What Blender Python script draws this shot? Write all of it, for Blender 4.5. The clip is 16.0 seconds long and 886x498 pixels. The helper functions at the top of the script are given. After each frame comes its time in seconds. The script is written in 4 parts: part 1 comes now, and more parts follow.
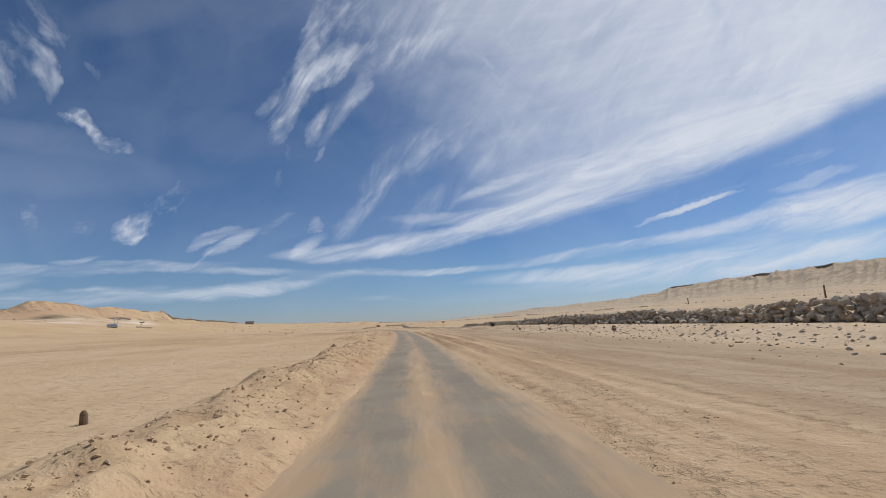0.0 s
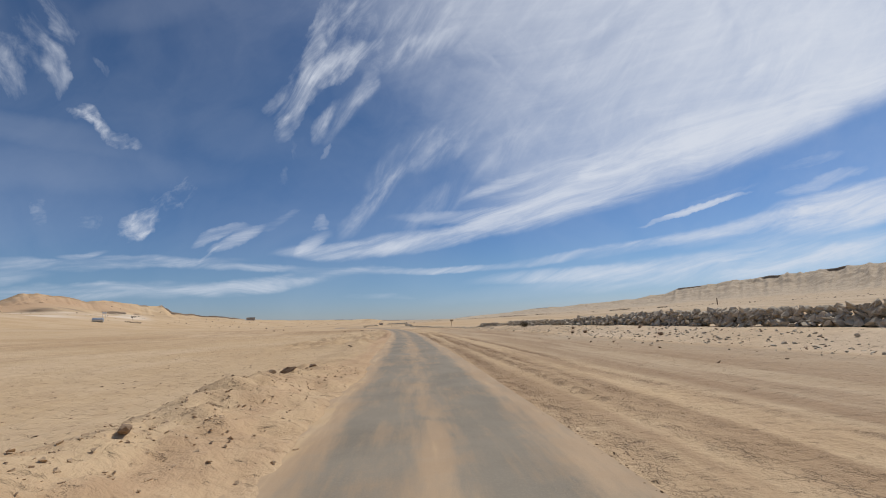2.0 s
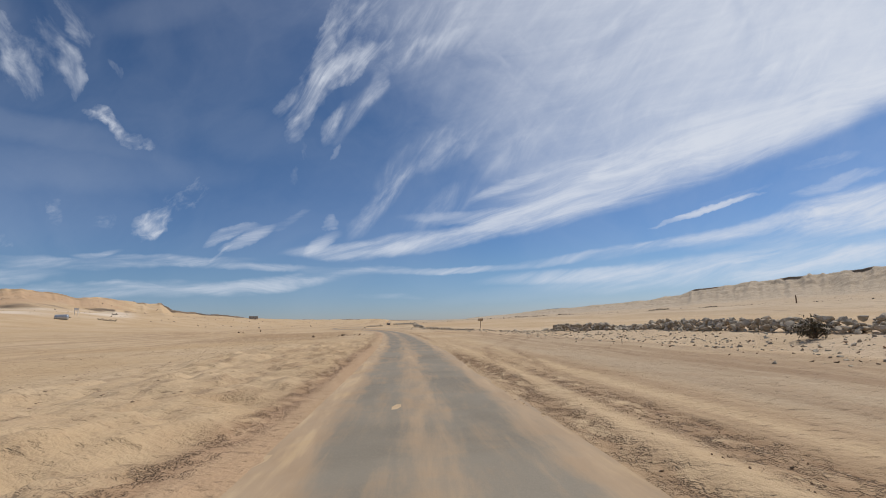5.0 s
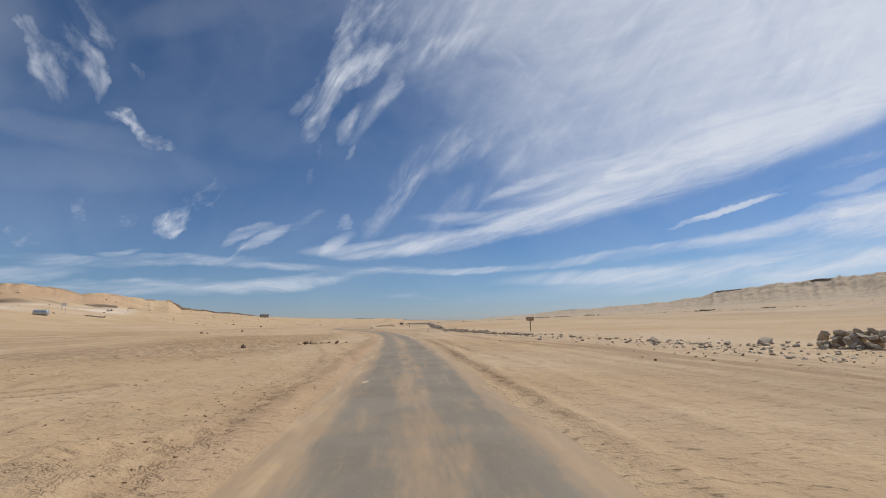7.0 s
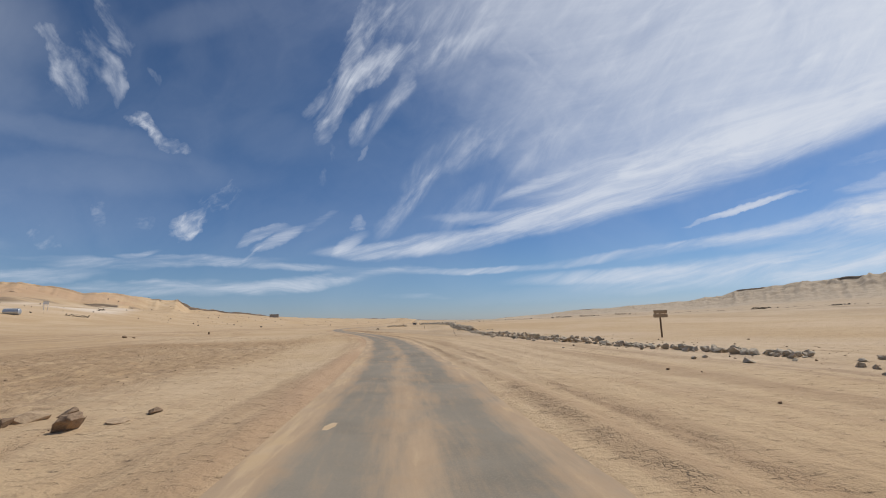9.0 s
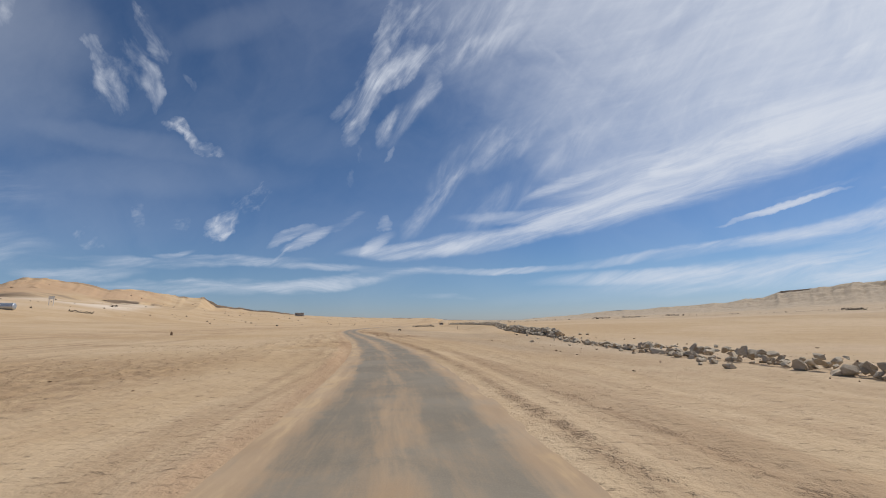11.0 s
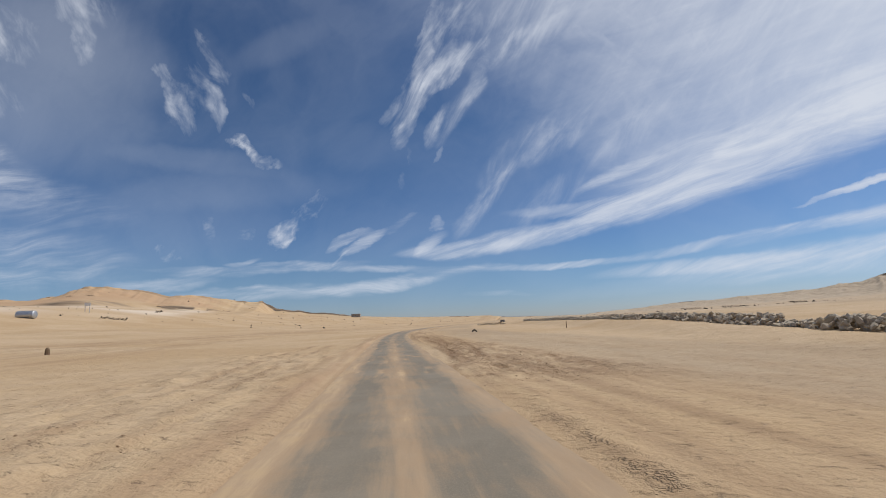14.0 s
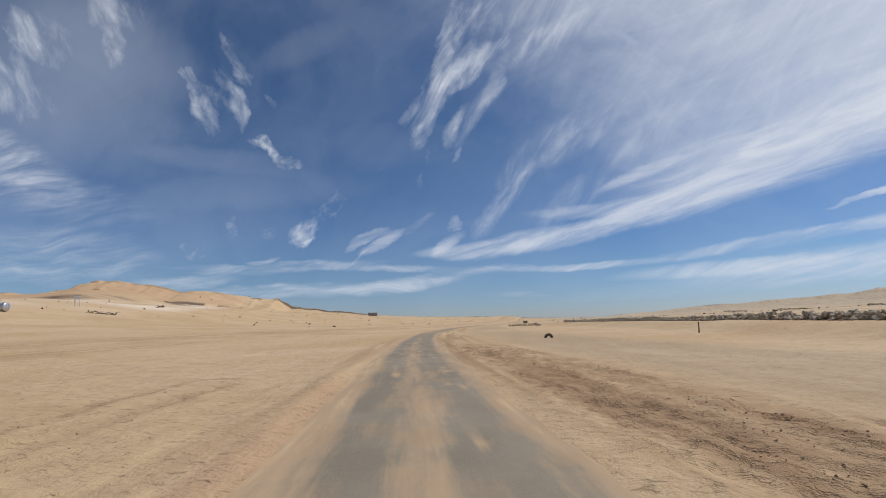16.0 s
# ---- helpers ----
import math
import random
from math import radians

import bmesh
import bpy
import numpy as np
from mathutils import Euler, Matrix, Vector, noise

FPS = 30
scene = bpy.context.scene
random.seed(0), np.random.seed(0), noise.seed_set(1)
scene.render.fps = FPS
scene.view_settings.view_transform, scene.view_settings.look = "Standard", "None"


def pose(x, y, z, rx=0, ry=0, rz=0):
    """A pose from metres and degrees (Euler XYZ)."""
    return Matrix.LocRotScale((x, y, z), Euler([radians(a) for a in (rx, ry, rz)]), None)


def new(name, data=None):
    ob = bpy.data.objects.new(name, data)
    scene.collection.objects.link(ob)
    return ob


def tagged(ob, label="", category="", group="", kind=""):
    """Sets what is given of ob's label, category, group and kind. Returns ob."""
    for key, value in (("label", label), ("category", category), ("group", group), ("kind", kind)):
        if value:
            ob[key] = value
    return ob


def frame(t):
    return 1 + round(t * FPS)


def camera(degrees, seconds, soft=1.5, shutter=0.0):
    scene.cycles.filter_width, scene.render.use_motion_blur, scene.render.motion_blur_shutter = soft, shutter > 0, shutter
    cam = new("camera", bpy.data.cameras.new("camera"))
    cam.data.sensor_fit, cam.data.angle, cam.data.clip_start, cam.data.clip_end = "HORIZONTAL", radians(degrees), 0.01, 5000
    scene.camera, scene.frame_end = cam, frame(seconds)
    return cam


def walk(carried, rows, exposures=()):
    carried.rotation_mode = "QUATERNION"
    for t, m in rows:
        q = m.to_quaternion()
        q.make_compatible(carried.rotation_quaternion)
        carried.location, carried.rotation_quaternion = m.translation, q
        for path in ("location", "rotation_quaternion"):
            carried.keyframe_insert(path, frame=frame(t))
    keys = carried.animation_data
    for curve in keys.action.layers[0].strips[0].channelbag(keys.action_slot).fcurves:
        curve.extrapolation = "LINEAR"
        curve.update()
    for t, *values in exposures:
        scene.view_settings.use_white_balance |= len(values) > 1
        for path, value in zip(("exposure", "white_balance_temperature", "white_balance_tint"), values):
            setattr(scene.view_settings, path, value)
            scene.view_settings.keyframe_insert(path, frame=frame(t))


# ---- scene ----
cam = camera(89.61, 16.0, soft=1.0)
PATH = [
    (0.0, pose(0.000, 0.000, 1.50, 99.426, 2.895, -4.253)),
    (0.5, pose(0.036, 4.747, 1.50, 99.404, 2.646, -4.038)),
    (1.0, pose(0.067, 9.984, 1.50, 99.352, 2.447, -4.061)),
    (1.5, pose(0.093, 15.724, 1.50, 99.311, 2.285, -4.053)),
    (2.0, pose(0.095, 21.978, 1.50, 99.291, 2.149, -3.784)),
    (2.5, pose(0.070, 28.716, 1.50, 99.300, 2.039, -3.609)),
    (3.0, pose(0.004, 35.848, 1.50, 99.305, 2.052, -3.246)),
    (3.5, pose(-0.112, 43.241, 1.50, 99.268, 2.094, -2.997)),
    (4.0, pose(-0.282, 50.844, 1.50, 99.317, 1.953, -2.701)),
    (4.5, pose(-0.464, 58.600, 1.50, 99.350, 1.842, -2.950)),
    (5.0, pose(-0.621, 66.475, 1.50, 99.373, 1.745, -2.700)),
    (5.5, pose(-0.793, 74.446, 1.50, 99.388, 1.646, -2.410)),
    (6.0, pose(-1.038, 82.492, 1.50, 99.401, 1.530, -2.080)),
    (6.5, pose(-1.402, 90.590, 1.50, 99.415, 1.383, -1.329)),
    (7.0, pose(-1.860, 98.717, 1.50, 99.435, 1.192, -0.975)),
    (7.5, pose(-2.369, 106.831, 1.50, 99.472, 1.083, -0.665)),
    (8.0, pose(-2.938, 114.899, 1.50, 99.504, 1.098, -0.350)),
    (8.5, pose(-3.577, 122.871, 1.50, 99.501, 1.197, 0.117)),
    (9.0, pose(-4.284, 130.708, 1.50, 99.466, 1.257, 0.655)),
    (9.5, pose(-5.034, 138.370, 1.50, 99.466, 1.166, 1.344)),
    (10.0, pose(-5.855, 145.835, 1.50, 99.488, 0.997, 2.104)),
    (10.5, pose(-6.763, 153.120, 1.50, 99.519, 0.825, 3.015)),
    (11.0, pose(-7.783, 160.255, 1.50, 99.546, 0.723, 3.950)),
    (11.5, pose(-8.936, 167.276, 1.50, 99.556, 0.768, 4.764)),
    (12.0, pose(-10.277, 174.210, 1.50, 99.536, 1.036, 6.526)),
    (12.5, pose(-11.805, 181.070, 1.50, 99.487, 1.536, 7.977)),
    (13.0, pose(-13.518, 187.893, 1.50, 99.464, 1.982, 9.343)),
    (13.5, pose(-15.392, 194.693, 1.50, 99.470, 2.268, 10.484)),
    (14.0, pose(-17.375, 201.473, 1.50, 99.487, 2.295, 11.120)),
    (14.5, pose(-19.431, 208.220, 1.50, 99.530, 2.156, 11.782)),
    (15.0, pose(-21.551, 214.905, 1.50, 99.580, 1.881, 12.494)),
    (15.5, pose(-23.724, 221.511, 1.50, 99.595, 1.650, 12.968)),
    (16.0, pose(-25.906, 228.042, 1.50, 99.590, 1.498, 13.315)),
]
walk(cam, PATH)

# ---- light ----
SUN_AZ, SUN_EL = 62.0, 54.0          # degrees clockwise from +y, and above the horizon


def sun_and_sky():
    lamp = bpy.data.lights.new("sun", "SUN")
    lamp.energy, lamp.angle, lamp.color = 2.9, radians(0.6), (1.0, 0.95, 0.87)
    ob = new("sun", lamp)
    a, e = radians(SUN_AZ), radians(SUN_EL)
    d = Vector((math.sin(a) * math.cos(e), math.cos(a) * math.cos(e), math.sin(e)))
    ob.matrix_world = Matrix.Translation(d * 200) @ d.to_track_quat("Z", "Y").to_matrix().to_4x4()


# Cirrus, laid out on a plane square to the mean heading: (x0, y0, x1, y1, half width, sag, depth), in thousandths of the plane's unit.
RIBBON = (
    (575, 447, 760, 436, 11, 0, 0.47), (592, 446, 640, 414, 8, -3, 0.57), (640, 446, 940, 400, 16, 5, 0.76), (790, 385, 1010, 372, 10, 4, 0.38),
    (880, 404, 1120, 352, 21, 3, 0.57), (890, 350, 1000, 310, 9, -3, 0.47), (1000, 365, 1310, 288, 31, 4, 0.52), (1110, 304, 1300, 240, 21, 5, 0.57),
    (1200, 258, 1420, 180, 22, 2, 0.43), (1250, 290, 1600, 160, 44, 0, 0.47), (1210, 196, 1400, 158, 7, 2, 0.24), (1410, 118, 1445, 94, 5, 0, 0.47),
    (1095, 322, 1128, 298, 12, -3, 0.47))
SHEAVES = (
    (668, 408, 760, 318, 15, 0, 0.27), (725, 325, 850, 230, 21, 0, 0.23), (812, 296, 900, 225, 20, 3, 0.27), (640, 245, 700, 170, 18, -5, 0.22),
    (622, 254, 654, 200, 10, -3, 0.45), (690, 185, 724, 130, 14, 6, 0.2), (900, 300, 1010, 215, 26, 0, 0.14), (770, 400, 880, 330, 21, 3, 0.18),
    (700, 116, 800, 82, 26, 0, 0.27), (740, 70, 880, 15, 43, 0, 0.23), (770, 105, 880, 60, 24, 0, 0.2), (1400, 120, 1568, 20, 72, 0, 0.18))
WISPS = (
    (556, 266, 596, 200, 14, 4, 0.61), (556, 226, 602, 146, 28, 0, 0.4), (600, 170, 632, 50, 18, 6, 0.36), (600, 146, 696, 104, 20, 4, 0.52),
    (676, 116, 748, 72, 14, 0, 0.4), (630, 70, 656, -20, 16, 0, 0.28), (650, 110, 730, 10, 31, 0, 0.23), (580, 190, 640, 90, 40, 0, 0.18),
    (634, 290, 644, 258, 5, 0, 0.28), (612, 150, 660, 118, 7, 0, 0.36), (655, 60, 700, -10, 14, 0, 0.25))
TAILS = (
    (62, 44, 100, 95, 12, 0, 0.31), (92, 84, 130, 176, 20, -4, 0.29), (176, 92, 208, 184, 17, -6, 0.41), (168, -12, 216, 90, 16, -4, 0.34),
    (140, 50, 205, 140, 36, 0, 0.13), (255, 116, 288, 154, 8, 0, 0.15), (562, 302, 582, 344, 15, 3, 0.18), (572, 258, 588, 296, 8, 0, 0.15),
    (840, 40, 970, 210, 24, -10, 0.13), (930, 10, 1020, 160, 26, -8, 0.13), (1010, 20, 1080, 190, 35, -6, 0.12), (1150, -10, 1210, 120, 31, -5, 0.096),
    (60, 60, 160, 190, 62, 0, 0.096))
PUFFS = (
    (224, 220, 264, 234, 11, 0, 0.32), (250, 212, 282, 242, 18, 0, 0.45), (258, 240, 322, 264, 15, 0, 0.41), (286, 412, 356, 400, 22, 3, 0.54),
    (308, 406, 348, 414, 13, 0, 0.45), (296, 396, 350, 374, 14, 0, 0.2), (170, 394, 196, 386, 20, 0, 0.18), (232, 384, 262, 400, 16, 0, 0.13),
    (340, 384, 424, 322, 22, 4, 0.2), (616, 398, 642, 378, 16, 0, 0.23), (40, 410, 92, 434, 12, -4, 0.2))
HOOKS = (
    (420, 430, 506, 400, 8, -4, 0.5), (448, 438, 526, 404, 9, 4, 0.63), (496, 410, 594, 374, 8, 6, 0.22), (444, 444, 464, 431, 2, 0, 0.45),
    (428, 460, 450, 445, 3, -3, 0.45), (1218, 400, 1394, 348, 5, -3, 1.2), (1290, 366, 1430, 328, 7, 0, 0.18), (1470, 294, 1620, 262, 11, 0, 0.23),
    (1476, 344, 1640, 292, 12, 0, 0.36), (1360, 300, 1500, 250, 11, 0, 0.14))
BANDS = (
    (120, 467, 450, 461, 9, 2, 0.45), (290, 471, 440, 457, 6, 3, 0.36), (440, 468, 570, 475, 6, 0, 0.32), (30, 454, 215, 463, 5, 0, 0.18),
    (100, 514, 480, 506, 12, 2, 0.38), (410, 511, 640, 486, 12, 6, 0.54), (590, 497, 710, 473, 6, -2, 0.25), (-60, 486, 160, 484, 12, 3, 0.32),
    (206, 453, 270, 448, 4, 2, 0.36), (226, 500, 284, 499, 4, 0, 0.27), (680, 523, 780, 525, 4, 0, 0.16), (560, 476, 800, 478, 6, 0, 0.2))
STREAMERS = (
    (1494, 384, 1790, 322, 34, 8, 1.4), (1500, 372, 1600, 350, 19, 0, 0.47),
    (760, 480, 970, 472, 5, 2, 0.47), (930, 476, 1140, 440, 7, 3, 0.38), (930, 497, 1210, 477, 11, 0, 0.43), (1080, 500, 1640, 448, 24, 0, 0.57),
    (1140, 450, 1430, 398, 9, -2, 0.43), (1120, 444, 1310, 418, 5, 0, 0.33), (1310, 426, 1640, 350, 16, 2, 0.52), (1400, 436, 1640, 395, 13, 0, 0.38),
    (1340, 486, 1760, 425, 29, 0, 0.47), (780, 428, 900, 420, 6, 0, 0.19))
HAZE = (
    (-600, -140, 0, 130, 170, 0, 0.17), (-320, -170, 80, 60, 80, 0, 0.08),
    (-20, 212, 310, 272, 21, 0, 0.077), (-60, 300, 420, 312, 33, 0, 0.066), (250, 60, 420, 20, 30, 0, 0.066),
    (0, 380, 300, 360, 60, 0, 0.039), (420, 225, 560, 262, 39, 0, 0.044), (840, 530, 1100, 512, 12, 0, 0.055))
EDGE_LOW = (
    (-692, 108, -269, 253, 54, -8, 0.45), (-586, 241, -64, 334, 46, 0, 0.15), (-557, 391, -54, 443, 54, 0, 0.2),
    (-597, 457, -114, 460, 18, 0, 0.12), (-944, 288, -521, 392, 78, 0, 0.2))
EDGE = (
    (-398, -150, -317, -22, 30, 0, 0.41), (-461, -67, -301, 114, 59, 0, 0.27), (-171, -122, -95, -65, 32, 0, 0.36), (-118, -69, -93, 17, 27, 0, 0.36),
    (-339, -115, -214, -20, 45, 0, 0.23), (-697, -141, -469, 77, 114, 0, 0.31), (-173, -214, -30, -68, 51, 0, 0.23))
PLANE = pose(0, 0, 0, 99.46, 1.27, 0.45)
FOCAL = 789.0


def world_with_clouds():
    w = bpy.data.worlds.new("sky")
    scene.world = w
    w.use_nodes = True
    tree = w.node_tree
    tree.nodes.clear()

    def node(kind, **props):
        n = tree.nodes.new(kind)
        for key, value in props.items():
            if key == "operation":
                n.operation = value
            elif key == "data_type":
                n.data_type = value
            elif key == "blend_type":
                n.blend_type = value
            elif key == "interpolation_type":
                n.interpolation_type = value
        return n

    def put(sock, value):
        if isinstance(value, bpy.types.NodeSocket):
            tree.links.new(value, sock)
        else:
            sock.default_value = value

    def mth(op, a, b=0.0, clamp=False):
        n = node("ShaderNodeMath", operation=op)
        n.use_clamp = clamp
        put(n.inputs[0], a)
        put(n.inputs[1], b)
        return n.outputs[0]

    def fma(a, b, c):
        n = node("ShaderNodeMath", operation="MULTIPLY_ADD")
        for sock, value in zip(n.inputs, (a, b, c)):
            put(sock, value)
        return n.outputs[0]

    def vec(op, a, b=None, scale=None):
        n = node("ShaderNodeVectorMath", operation=op)
        put(n.inputs[0], a)
        if b is not None:
            put(n.inputs[1], b)
        if scale is not None:
            put(n.inputs["Scale"], scale)
        return n.outputs["Value"] if op in ("DOT_PRODUCT", "LENGTH", "DISTANCE") else n.outputs[0]

    def rng(value, a, b, c, d, kind="SMOOTHSTEP"):
        n = node("ShaderNodeMapRange", interpolation_type=kind)
        for k, q in zip(range(5), (value, a, b, c, d)):
            put(n.inputs[k], q)
        return n.outputs[0]

    def noise_at(p, scale, detail, rough=0.55, distortion=0.0):
        n = node("ShaderNodeTexNoise")
        put(n.inputs["Vector"], p)
        n.inputs["Scale"].default_value, n.inputs["Detail"].default_value = scale, detail
        n.inputs["Roughness"].default_value, n.inputs["Distortion"].default_value = rough, distortion
        return n

    coord = tree.nodes.new("ShaderNodeTexCoord").outputs["Generated"]
    m = PLANE.to_3x3()
    right, up, ahead = m.col[0], m.col[1], -m.col[2]
    z = mth("MAXIMUM", vec("DOT_PRODUCT", coord, ahead), 0.08)
    front = rng(vec("DOT_PRODUCT", coord, ahead), 0.05, 0.3, 0, 1)
    u = mth("ADD", mth("MULTIPLY", mth("DIVIDE", vec("DOT_PRODUCT", coord, right), z), FOCAL / 1000), 0.784)
    v = mth("SUBTRACT", 0.441, mth("MULTIPLY", mth("DIVIDE", vec("DOT_PRODUCT", coord, up), z), FOCAL / 1000))
    comb = tree.nodes.new("ShaderNodeCombineXYZ")
    put(comb.inputs[0], u)
    put(comb.inputs[1], v)
    flat = comb.outputs[0]
    # ragged outlines
    wob = vec("SCALE", vec("SUBTRACT", noise_at(flat, 8.0, 3).outputs["Color"], (0.5, 0.5, 0.5)), scale=0.06)
    wob2 = vec("SCALE", vec("SUBTRACT", noise_at(flat, 34.0, 3, 0.6).outputs["Color"], (0.5, 0.5, 0.5)), scale=0.024)
    both_wobs = vec("ADD", wob, wob2)

    drift = vec("SCALE", vec("SUBTRACT", noise_at(flat, 4.0, 1).outputs["Color"], (0.5, 0.5, 0.5)), scale=0.07)

    def bent(amount):
        return vec("MULTIPLY", vec("ADD", flat, vec("SCALE", both_wobs, scale=amount)), (1, 1, 0))

    def strokes(p, rows):
        """Summed depth of soft strokes, each an ellipse that sags in its middle."""
        total = None
        cut = tree.nodes.new("ShaderNodeSeparateXYZ")
        put(cut.inputs[0], p)
        pu, pv = cut.outputs[0], cut.outputs[1]
        for x0, y0, x1, y1, wide, sag, depth in rows:
            lx, ly = (x1 - x0) / 1000, (y1 - y0) / 1000
            long2, wide = lx * lx + ly * ly, wide / 1000
            k = 1 / (math.sqrt(long2) * wide)
            way = fma(pu, lx / long2, fma(pv, ly / long2, -(x0 * lx + y0 * ly) / 1000 / long2))
            off = fma(pu, -ly * k, fma(pv, lx * k, (x0 * ly - y0 * lx) / 1000 * k))
            belly = mth("SUBTRACT", way, mth("MULTIPLY", way, way))
            if sag:
                off = fma(belly, -0.004 * sag / wide, off)
            inside = fma(belly, 4.0, mth("MULTIPLY", off, mth("MULTIPLY", off, -1.0)))
            one = rng(inside, -1.1, 1.0, 0.0, depth)
            total = one if total is None else mth("ADD", total, one)
        return total

    def fibre(angle, stretch, fine, amount, detail=5, twist=0.4):
        """A streaky field about 1, drawn out along one direction."""
        mp = tree.nodes.new("ShaderNodeMapping")
        put(mp.inputs[0], vec("ADD", flat, drift))
        mp.inputs["Rotation"].default_value = (0, 0, radians(angle))
        a = noise_at(vec("MULTIPLY", mp.outputs[0], (1.0, stretch, 1.0)), fine, detail, 0.64, twist).outputs["Fac"]
        a = rng(a, 0.27, 0.75, 0.0, 1.0, "LINEAR")
        return fma(mth("MULTIPLY", a, a), 2.9 * amount, 1 - amount)

    lumps = fibre(24, 1.7, 30.0, 0.8, 6, 0.6)
    low, rising, steep, falling = fibre(3, 8, 4.5, 0.9, 6), fibre(17, 7, 5.0, 0.8, 6), fibre(54, 3.6, 8.0, 0.92, 6), fibre(-58, 2.8, 9.0, 0.9, 6)
    # the broad veil ends along the lower edge of its bright ribbon
    brink = mth("SUBTRACT", 0.425, mth("MULTIPLY", mth("SUBTRACT", u, 0.8), mth("ADD", 0.225, mth("MULTIPLY", mth("SUBTRACT", u, 1.2), 0.146))))
    past = mth("SUBTRACT", v, mth("ADD", brink, mth("MULTIPLY", mth("SUBTRACT", noise_at(flat, 7.0, 5).outputs["Fac"], 0.5), 0.035)))
    soft = noise_at(vec("ADD", flat, vec("SCALE", wob, scale=1.5)), 3.4, 6, 0.55, 0.8).outputs["Fac"]
    across = fma(mth("ADD", past, 0.2), -0.6, u)
    veil = mth("MULTIPLY", rng(across, 0.66, 1.46, 0.03, 1.5), rng(past, -0.05, 0.02, 1.0, 0.05))
    veil = mth("MULTIPLY", veil, mth("MULTIPLY", rng(soft, 0.3, 0.7, 0.6, 1.4, "LINEAR"), fma(rising, 0.16, fma(steep, 0.16, 0.68))))
    crest = mth("MULTIPLY", rng(mth("ABSOLUTE", mth("ADD", past, 0.055)), 0.0, 0.07, 0.5, 0.0), rng(u, 0.85, 1.1, 0.0, 1.0))
    depth = mth("ADD", veil, mth("MULTIPLY", crest, rising))
    for rows, bend, field in ((RIBBON, 0.35, rising), (SHEAVES, 0.6, steep), (BANDS, 0.3, low), (STREAMERS, 0.25, rising), (HAZE, 0.5, 1.0), (EDGE_LOW, 0.6, low)):
        depth = mth("ADD", depth, mth("MULTIPLY", strokes(bent(bend), rows), field))
    # ragged small clouds, eaten away where they are thin
    for rows, bend, field in ((WISPS, 1.0, steep), (TAILS, 1.2, falling), (PUFFS, 1.5, lumps), (HOOKS, 0.5, rising), (EDGE, 1.2, falling)):
        depth = mth("ADD", depth, mth("MAXIMUM", fma(mth("MULTIPLY", strokes(bent(bend), rows), fma(field, 0.85, 0.15)), 1.05, -0.095), 0.0))
    thin = rng(soft, 0.34, 0.70, 0.0, 0.07, "LINEAR")
    depth = mth("ADD", depth, thin)
    dens = mth("SUBTRACT", 1.0, mth("POWER", 0.3679, depth))
    behind = rng(noise_at(coord, 3.0, 6, 0.6, 0.8).outputs["Fac"], 0.45, 0.75, 0.05, 0.5)
    both = node("ShaderNodeMix", data_type="FLOAT")
    put(both.inputs[0], front)
    put(both.inputs[2], behind)
    put(both.inputs[3], dens)
    sky = tree.nodes.new("ShaderNodeTexSky")
    sky.sky_type, sky.sun_disc = "NISHITA", False
    sky.sun_elevation, sky.sun_rotation = radians(SUN_EL), radians(SUN_AZ)
    sky.altitude, sky.air_density, sky.dust_density, sky.ozone_density = 0, 1.0, 0.15, 3.0
    deep = tree.nodes.new("ShaderNodeGamma")
    put(deep.inputs[0], sky.outputs[0])
    deep.inputs[1].default_value = 1.25
    split = tree.nodes.new("ShaderNodeSeparateXYZ")
    put(split.inputs[0], coord)
    low = node("ShaderNodeMix", data_type="RGBA")
    put(low.inputs["Factor"], rng(split.outputs[2], 0.0, 0.13, 0.0, 1.0, "SMOOTHSTEP"))
    low.inputs[6].default_value, low.inputs[7].default_value = SKY_LOW, SKY_MID
    high = node("ShaderNodeMix", data_type="RGBA")
    put(high.inputs["Factor"], rng(split.outputs[2], 0.10, 0.45, 0.0, 1.0, "SMOOTHSTEP"))
    put(high.inputs[6], low.outputs[2])
    high.inputs[7].default_value = SKY_TINT
    blue = vec("MULTIPLY", deep.outputs[0], high.outputs[2])
    mix = node("ShaderNodeMix", data_type="RGBA")
    put(mix.inputs["Factor"], mth("MINIMUM", both.outputs[0], 0.95))
    put(mix.inputs[6], blue)
    mix.inputs[7].default_value = CLOUD
    back = tree.nodes.new("ShaderNodeBackground")
    put(back.inputs[0], mix.outputs[2])
    back.inputs[1].default_value = SKY_STRENGTH
    out = tree.nodes.new("ShaderNodeOutputWorld")
    put(out.inputs[0], back.outputs[0])


SKY_STRENGTH = 0.08
SKY_TINT, SKY_MID, SKY_LOW = (0.385, 0.50, 0.565, 1), (0.405, 0.465, 0.565, 1), (0.35, 0.41, 0.62, 1)
CLOUD = (8.4, 8.9, 9.9, 1)
scene.view_settings.exposure = 0.0
sun_and_sky()
world_with_clouds()


